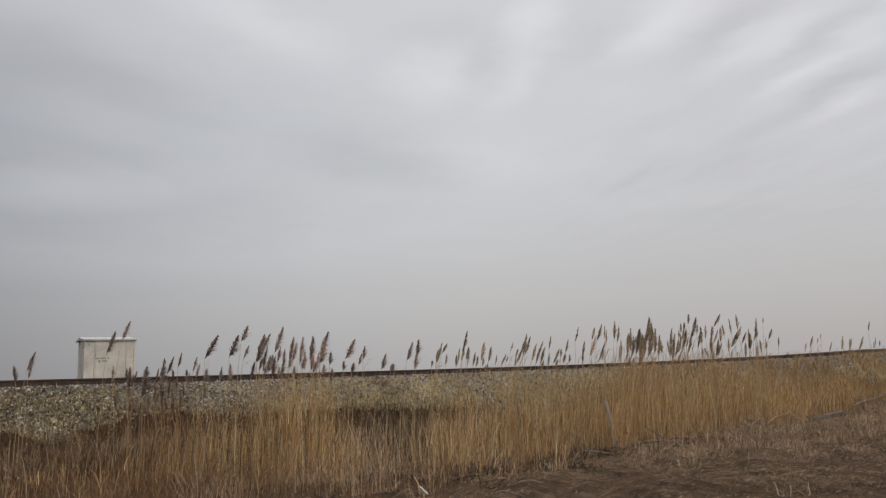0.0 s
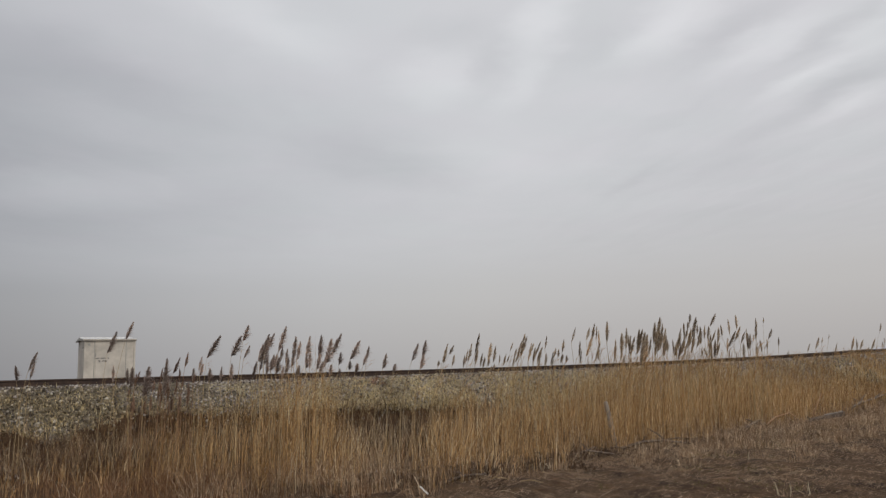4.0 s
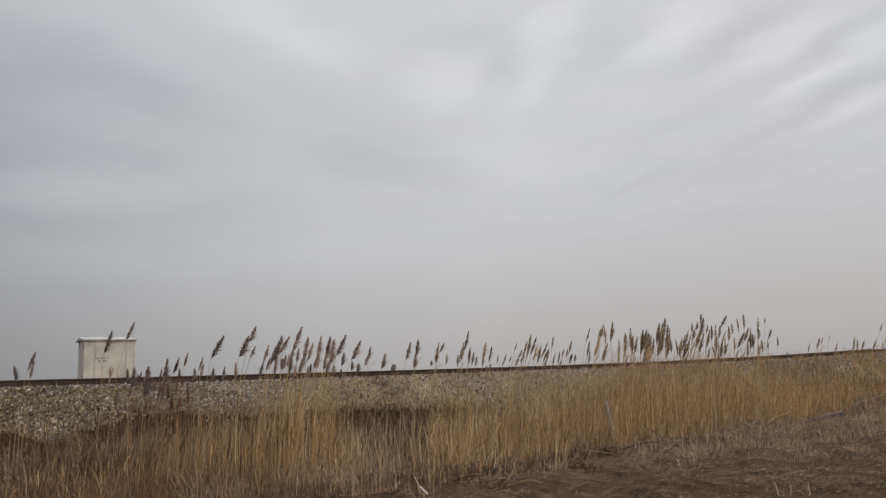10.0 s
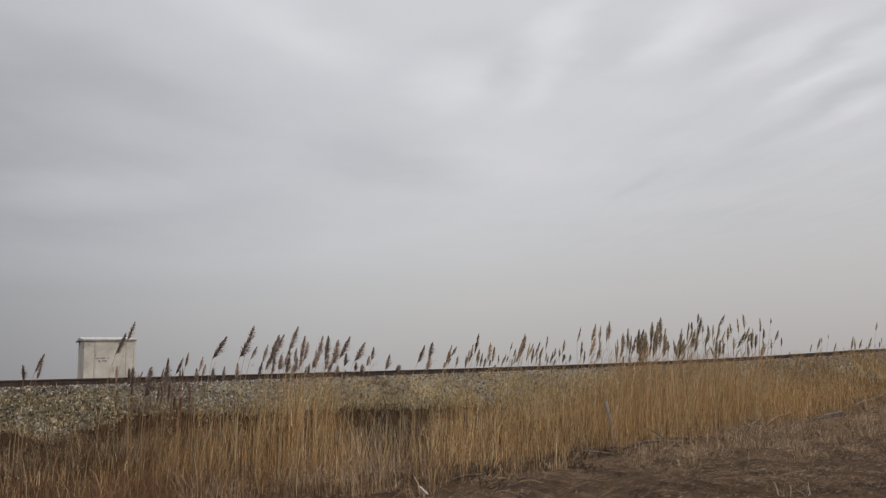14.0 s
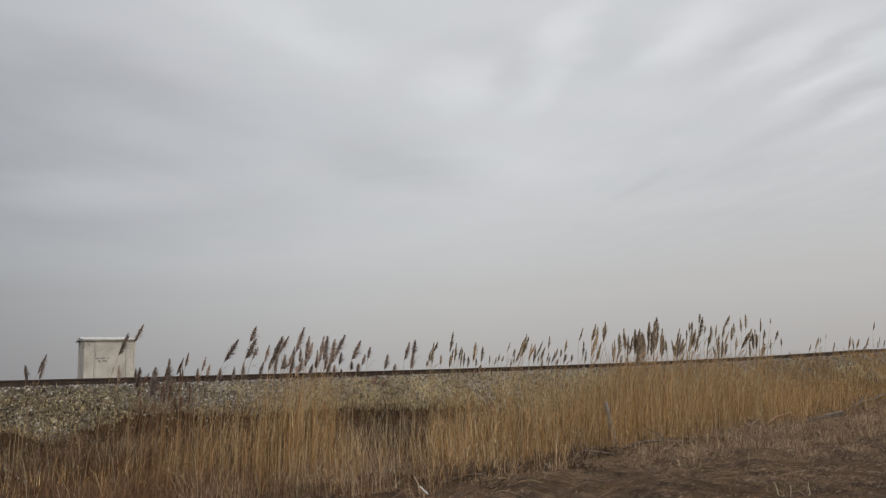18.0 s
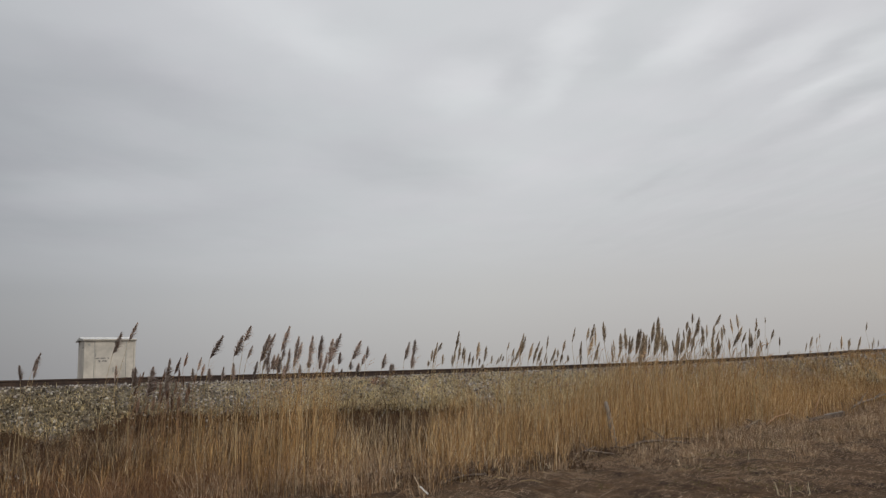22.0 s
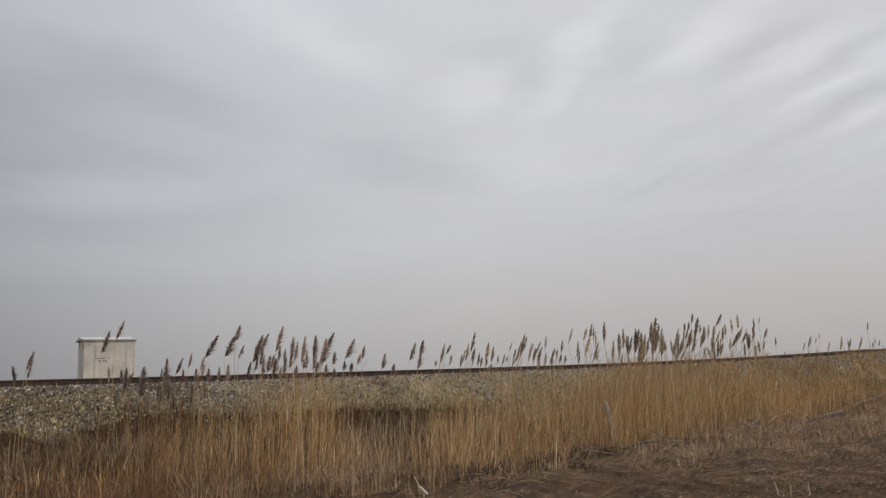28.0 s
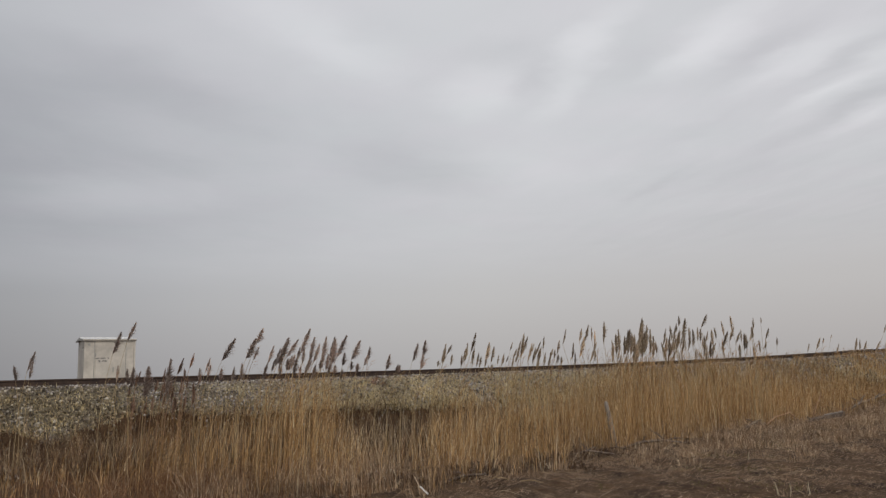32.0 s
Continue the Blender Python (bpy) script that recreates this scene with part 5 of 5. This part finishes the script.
def make_litter():
    x, y = -0.33, 9.66
    bit = tagged(new("white_litter"), "small white strip of litter on bare earth", "litter")
    bit.matrix_basis = pose(x, y, ground_at(x, y) + 0.065, 0, 44, 0)
    bm = box_bm(0.135, 0.010, 0.022, 0, 0, 0, 0.003)
    for q in bm.verts:
        q.co.z += 0.012 * math.cos(q.co.x * 18)
        q.co.z *= 1.0 - 3.0 * max(q.co.x, 0)
    part("strip", bm, M_WHITE, bit)


make_plank()
make_litter()


def make_stubble():
    """Single pale canes broken off short on the verge."""
    rng = random.Random(77)
    spots = [(3.70, 9.05), (3.78, 9.2), (3.86, 9.1), (3.95, 9.25), (4.02, 9.05), (4.14, 9.2), (4.2, 9.4), (1.42, 11.95), (1.50, 12.02), (1.36, 11.88), (1.46, 11.85), (4.75, 12.6), (4.85, 12.7)]
    for x, y in spots:
        h = rng.uniform(0.06, 0.17)
        a, b = rng.uniform(-0.05, 0.05), rng.uniform(-0.04, 0.04)
        stub = tagged(new("cane_stub"), "short pale broken reed stub standing in trodden grass", "reed stub", "stubs on the verge")
        stub.location = on(x, y, -0.01)
        part("cane", tube_bm([(0, 0, 0), (a * 0.5, b, h * 0.6), (a, b, h)], [0.0045, 0.004, 0.003], 5), M_PALE, stub)


make_stubble()


def make_far_hill():
    """A low hill in the haze, far beyond the track."""
    bm = bmesh.new()
    rng = random.Random(4)
    pts = []
    for k in range(40):
        f = k / 39
        h = 12 + 36 * min(1.0, f * 9) ** 0.8 * (1 - 0.5 * f) + 3 * math.sin(f * 21) + rng.uniform(-1, 1)
        pts.append((1935 + 900 * f, 3640 - 700 * f, max(h, 2)))
    front = [bm.verts.new((x, y, -3)) for x, y, h in pts]
    crest = [bm.verts.new((x + 60, y + 120, h)) for x, y, h in pts]
    back = [bm.verts.new((x + 160, y + 320, -3)) for x, y, h in pts]
    for k in range(39):
        bm.faces.new((front[k], front[k + 1], crest[k + 1], crest[k]))
        bm.faces.new((crest[k], crest[k + 1], back[k + 1], back[k]))
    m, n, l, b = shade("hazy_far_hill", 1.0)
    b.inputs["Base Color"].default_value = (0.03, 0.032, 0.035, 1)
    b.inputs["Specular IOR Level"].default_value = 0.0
    # air light of the haze in between, painted as the hill's own emission
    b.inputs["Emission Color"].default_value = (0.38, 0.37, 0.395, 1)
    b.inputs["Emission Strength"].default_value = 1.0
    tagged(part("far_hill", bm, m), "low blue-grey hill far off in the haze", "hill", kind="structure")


make_far_hill()


# ---------------------------------------------------------------- drifting cloud
def make_clouds():
    m = bpy.data.materials.new("cloud_veil")
    m.use_nodes = True
    n, l = nodes_of(m.node_tree)
    out, mix = n.new("ShaderNodeOutputMaterial"), n.new("ShaderNodeMixShader")
    glow, clear = n.new("ShaderNodeEmission"), n.new("ShaderNodeBsdfTransparent")
    co = n.new("ShaderNodeTexCoord")
    # wisps and darker bands: place, heading, half length, half width (m), brightness
    WISPS = [(235, 747, 102, 167, 66, 0.127), (368, 806, 101, 168, 51, 0.098), (460, 894, 103, 177, 36, 0.120), (565, 1020, 96, 153, 52, 0.101),
             (458, 764, 98, 114, 41, 0.081), (311, 782, 99, 127, 45, -0.050), (422, 790, 103, 109, 29, -0.053), (514, 959, 100, 168, 40, -0.080),
             (510, 1104, 106, 169, 64, -0.033)]
    PUFFS = [(-8, 881, 92, 180, 84, 0.078), (-44, 815, 102, 132, 46, -0.007), (99, 872, 95, 188, 35, 0.064), (106, 711, 105, 134, 44, 0.100),
             (9, 751, 140, 98, 66, -0.055), (51, 832, 99, 112, 28, -0.051), (161, 785, 96, 108, 52, -0.036), (-153, 745, 55, 124, 94, 0.023),
             (361, 1465, 98, 235, 41, -0.043), (468, 1669, 117, 259, 161, 0.035), (473, 1349, 131, 204, 176, -0.035)]
    BANDS = [(-373, 848, 71, 293, 106, -0.064), (-196, 1003, 61, 323, 118, -0.031), (-84, 1277, 59, 343, 197, -0.093), (-502, 1171, 73, 240, 80, -0.028),
             (-371, 985, 58, 179, 69, -0.020), (-484, 803, 128, 205, 110, -0.032), (-697, 1384, 163, 366, 264, 0.126), (-189, 695, 60, 236, 81, 0.070),
             (-324, 1247, 57, 292, 117, 0.000), (95, 1300, 63, 333, 258, 0.058), (195, 1031, 59, 259, 182, 0.024), (-405, 655, 83, 105, 72, 0.009),
             (-1000, 1300, 0, 1100, 1300, -0.228), (900, 2000, 0, 900, 1100, -0.057), (-1000, 700, 0, 900, 600, -0.176)]
    wobble = noise_tex(n, l, 0.008, 4, co.outputs["Object"])
    shift = n.new("ShaderNodeVectorMath")
    shift.operation = "MULTIPLY_ADD"
    shift.inputs[1].default_value = (90, 90, 0)
    l.new(wobble.outputs["Color"], shift.inputs[0])
    l.new(co.outputs["Object"], shift.inputs[2])
    broad_map = n.new("ShaderNodeMapping")
    broad_map.inputs["Rotation"].default_value, broad_map.inputs["Scale"].default_value = (0, 0, radians(30)), (0.0052, 0.0040, 1)
    l.new(co.outputs["Object"], broad_map.inputs[0])
    broad = noise_tex(n, l, 1.0, 5, broad_map.outputs[0], 0.55)
    broad.inputs["Distortion"].default_value = 0.4
    level = n.new("ShaderNodeMath")
    level.operation = "MULTIPLY_ADD"
    level.inputs[1].default_value, level.inputs[2].default_value = 0.10, 0.556
    l.new(broad.outputs[0], level.inputs[0])
    total = level.outputs[0]
    # fine combed texture where the wisps are
    comb = n.new("ShaderNodeMapping")
    comb.vector_type = "TEXTURE"
    comb.inputs["Rotation"].default_value, comb.inputs["Scale"].default_value = (0, 0, radians(-80)), (300, 60, 1)
    l.new(shift.outputs[0], comb.inputs[0])
    fine = noise_tex(n, l, 1.0, 4, comb.outputs[0], 0.5)
    side = n.new("ShaderNodeSeparateXYZ")
    l.new(co.outputs["Object"], side.inputs[0])
    mask = n.new("ShaderNodeMapRange")
    mask.interpolation_type = "SMOOTHSTEP"
    mask.inputs[1].default_value, mask.inputs[2].default_value, mask.inputs[3].default_value, mask.inputs[4].default_value = 100, 420, 0.02, 0.10
    l.new(side.outputs[0], mask.inputs[0])
    centred = n.new("ShaderNodeMath")
    centred.operation = "SUBTRACT"
    centred.inputs[1].default_value = 0.5
    l.new(fine.outputs[0], centred.inputs[0])
    lift = n.new("ShaderNodeMath")
    lift.operation = "MULTIPLY_ADD"
    l.new(centred.outputs[0], lift.inputs[0])
    l.new(mask.outputs[0], lift.inputs[1])
    l.new(total, lift.inputs[2])
    total = lift.outputs[0]
    for cx, cy, heading, half, wide, gain in WISPS + PUFFS + BANDS:
        mp, blob, soft, add = n.new("ShaderNodeMapping"), n.new("ShaderNodeTexGradient"), n.new("ShaderNodeMapRange"), n.new("ShaderNodeMath")
        mp.vector_type = "TEXTURE"
        mp.inputs["Location"].default_value = (cx + 45, cy + 45, 0)
        mp.inputs["Rotation"].default_value, mp.inputs["Scale"].default_value = (0, 0, radians(heading)), (half, wide, 1)
        blob.gradient_type = "SPHERICAL"
        l.new(shift.outputs[0], mp.inputs[0])
        l.new(mp.outputs[0], blob.inputs[0])
        soft.interpolation_type = "SMOOTHSTEP"
        soft.inputs[4].default_value = gain
        l.new(blob.outputs["Fac"], soft.inputs[0])
        l.new(soft.outputs[0], add.inputs[0])
        l.new(total, add.inputs[1])
        total = add.outputs[0]
    tone = ramp(n, [(0.30, (0.289, 0.300, 0.328)), (0.80, (0.793, 0.801, 0.825))])
    l.new(total, tone.inputs[0])
    hue = ramp(n, [(0.36, (0.990, 1.003, 0.998)), (0.64, (1.010, 0.997, 1.006))])
    hue_noise = noise_tex(n, l, 0.0045, 3, co.outputs["Object"])
    l.new(hue_noise.outputs[0], hue.inputs[0])
    l.new(blend(n, l, 1.0, tone.outputs[0], hue.outputs[0], "MULTIPLY"), glow.inputs[0])
    # thins out towards the horizon
    dist = n.new("ShaderNodeVectorMath")
    dist.operation = "LENGTH"
    l.new(co.outputs["Object"], dist.inputs[0])
    thin = n.new("ShaderNodeMapRange")
    thin.interpolation_type = "SMOOTHSTEP"
    thin.inputs[1].default_value, thin.inputs[2].default_value, thin.inputs[3].default_value, thin.inputs[4].default_value = 700, 3400, 0.72, 0.0
    l.new(dist.outputs["Value"], thin.inputs[0])
    l.new(thin.outputs[0], mix.inputs[0])
    l.new(clear.outputs[0], mix.inputs[1])
    l.new(glow.outputs[0], mix.inputs[2])
    l.new(mix.outputs[0], out.inputs[0])
    bm = bmesh.new()
    bmesh.ops.create_circle(bm, cap_ends=True, segments=64, radius=4200)
    ob = part("cloud_layer", bm, m)
    ob.location = (0, 0, 350)
    return tagged(ob, "thin grey streaked cloud layer drifting over the whole sky", "cloud", kind="structure")


clouds = make_clouds()


# ---------------------------------------------------------------- wind
def gust(ratio, t, phase):
    """Sway (m) of the heads at a line of sight and a time: between the two nearest columns."""
    keys = [g[0] for g in GUSTS]
    i = int(np.clip(np.searchsorted(keys, ratio), 1, len(keys) - 1))
    f = float(np.clip((ratio - keys[i - 1]) / (keys[i] - keys[i - 1]), 0, 1))
    f = f * f * (3 - 2 * f)
    a, b = (float(np.interp(t, SECONDS, GUSTS[j][1])) for j in (i - 1, i))
    flutter = 3.0 * math.sin(2.9 * t + phase) + 4.0 * math.sin(math.pi * t) * math.sin(5.3 * t + 2 * phase)
    k = int(np.clip(np.searchsorted(SECONDS, t), 1, len(SECONDS) - 1))
    lull = min(t - SECONDS[k - 1], SECONDS[k] - t) if SECONDS[k] - SECONDS[k - 1] > 1 else 0.0
    flutter += 9.0 * max(0.0, min(1.0, lull)) * math.sin(4.1 * t + 6.0 * ratio)
    return (a * (1 - f) + b * f + flutter) / 100


def motions():
    times = [k * 0.5 for k in range(65)]
    for up, head, joint, foot, tilt, ratio, arm, phase, give in SWAYING:
        rows, nods = [], []
        for t in times:
            angle = math.degrees(math.atan2(gust(ratio, t, phase) * give, arm))
            rows.append((t, pose(*joint, 0, angle, 0)))
            nods.append((t, pose(*foot, 0, tilt - 0.8 * angle + 2.0 * math.sin(3.7 * t + phase), 0)))
        walk(up, rows)
        walk(head, nods)
    for ob, o, ratio in STANDS:
        walk(ob, [(t, pose(*o, 0, math.degrees(gust(ratio, t, 0) * 0.10), 0)) for t in times])
    walk(clouds, [(0.0, pose(0, 0, 350)), (32.0, pose(64, 62, 350))])


motions()
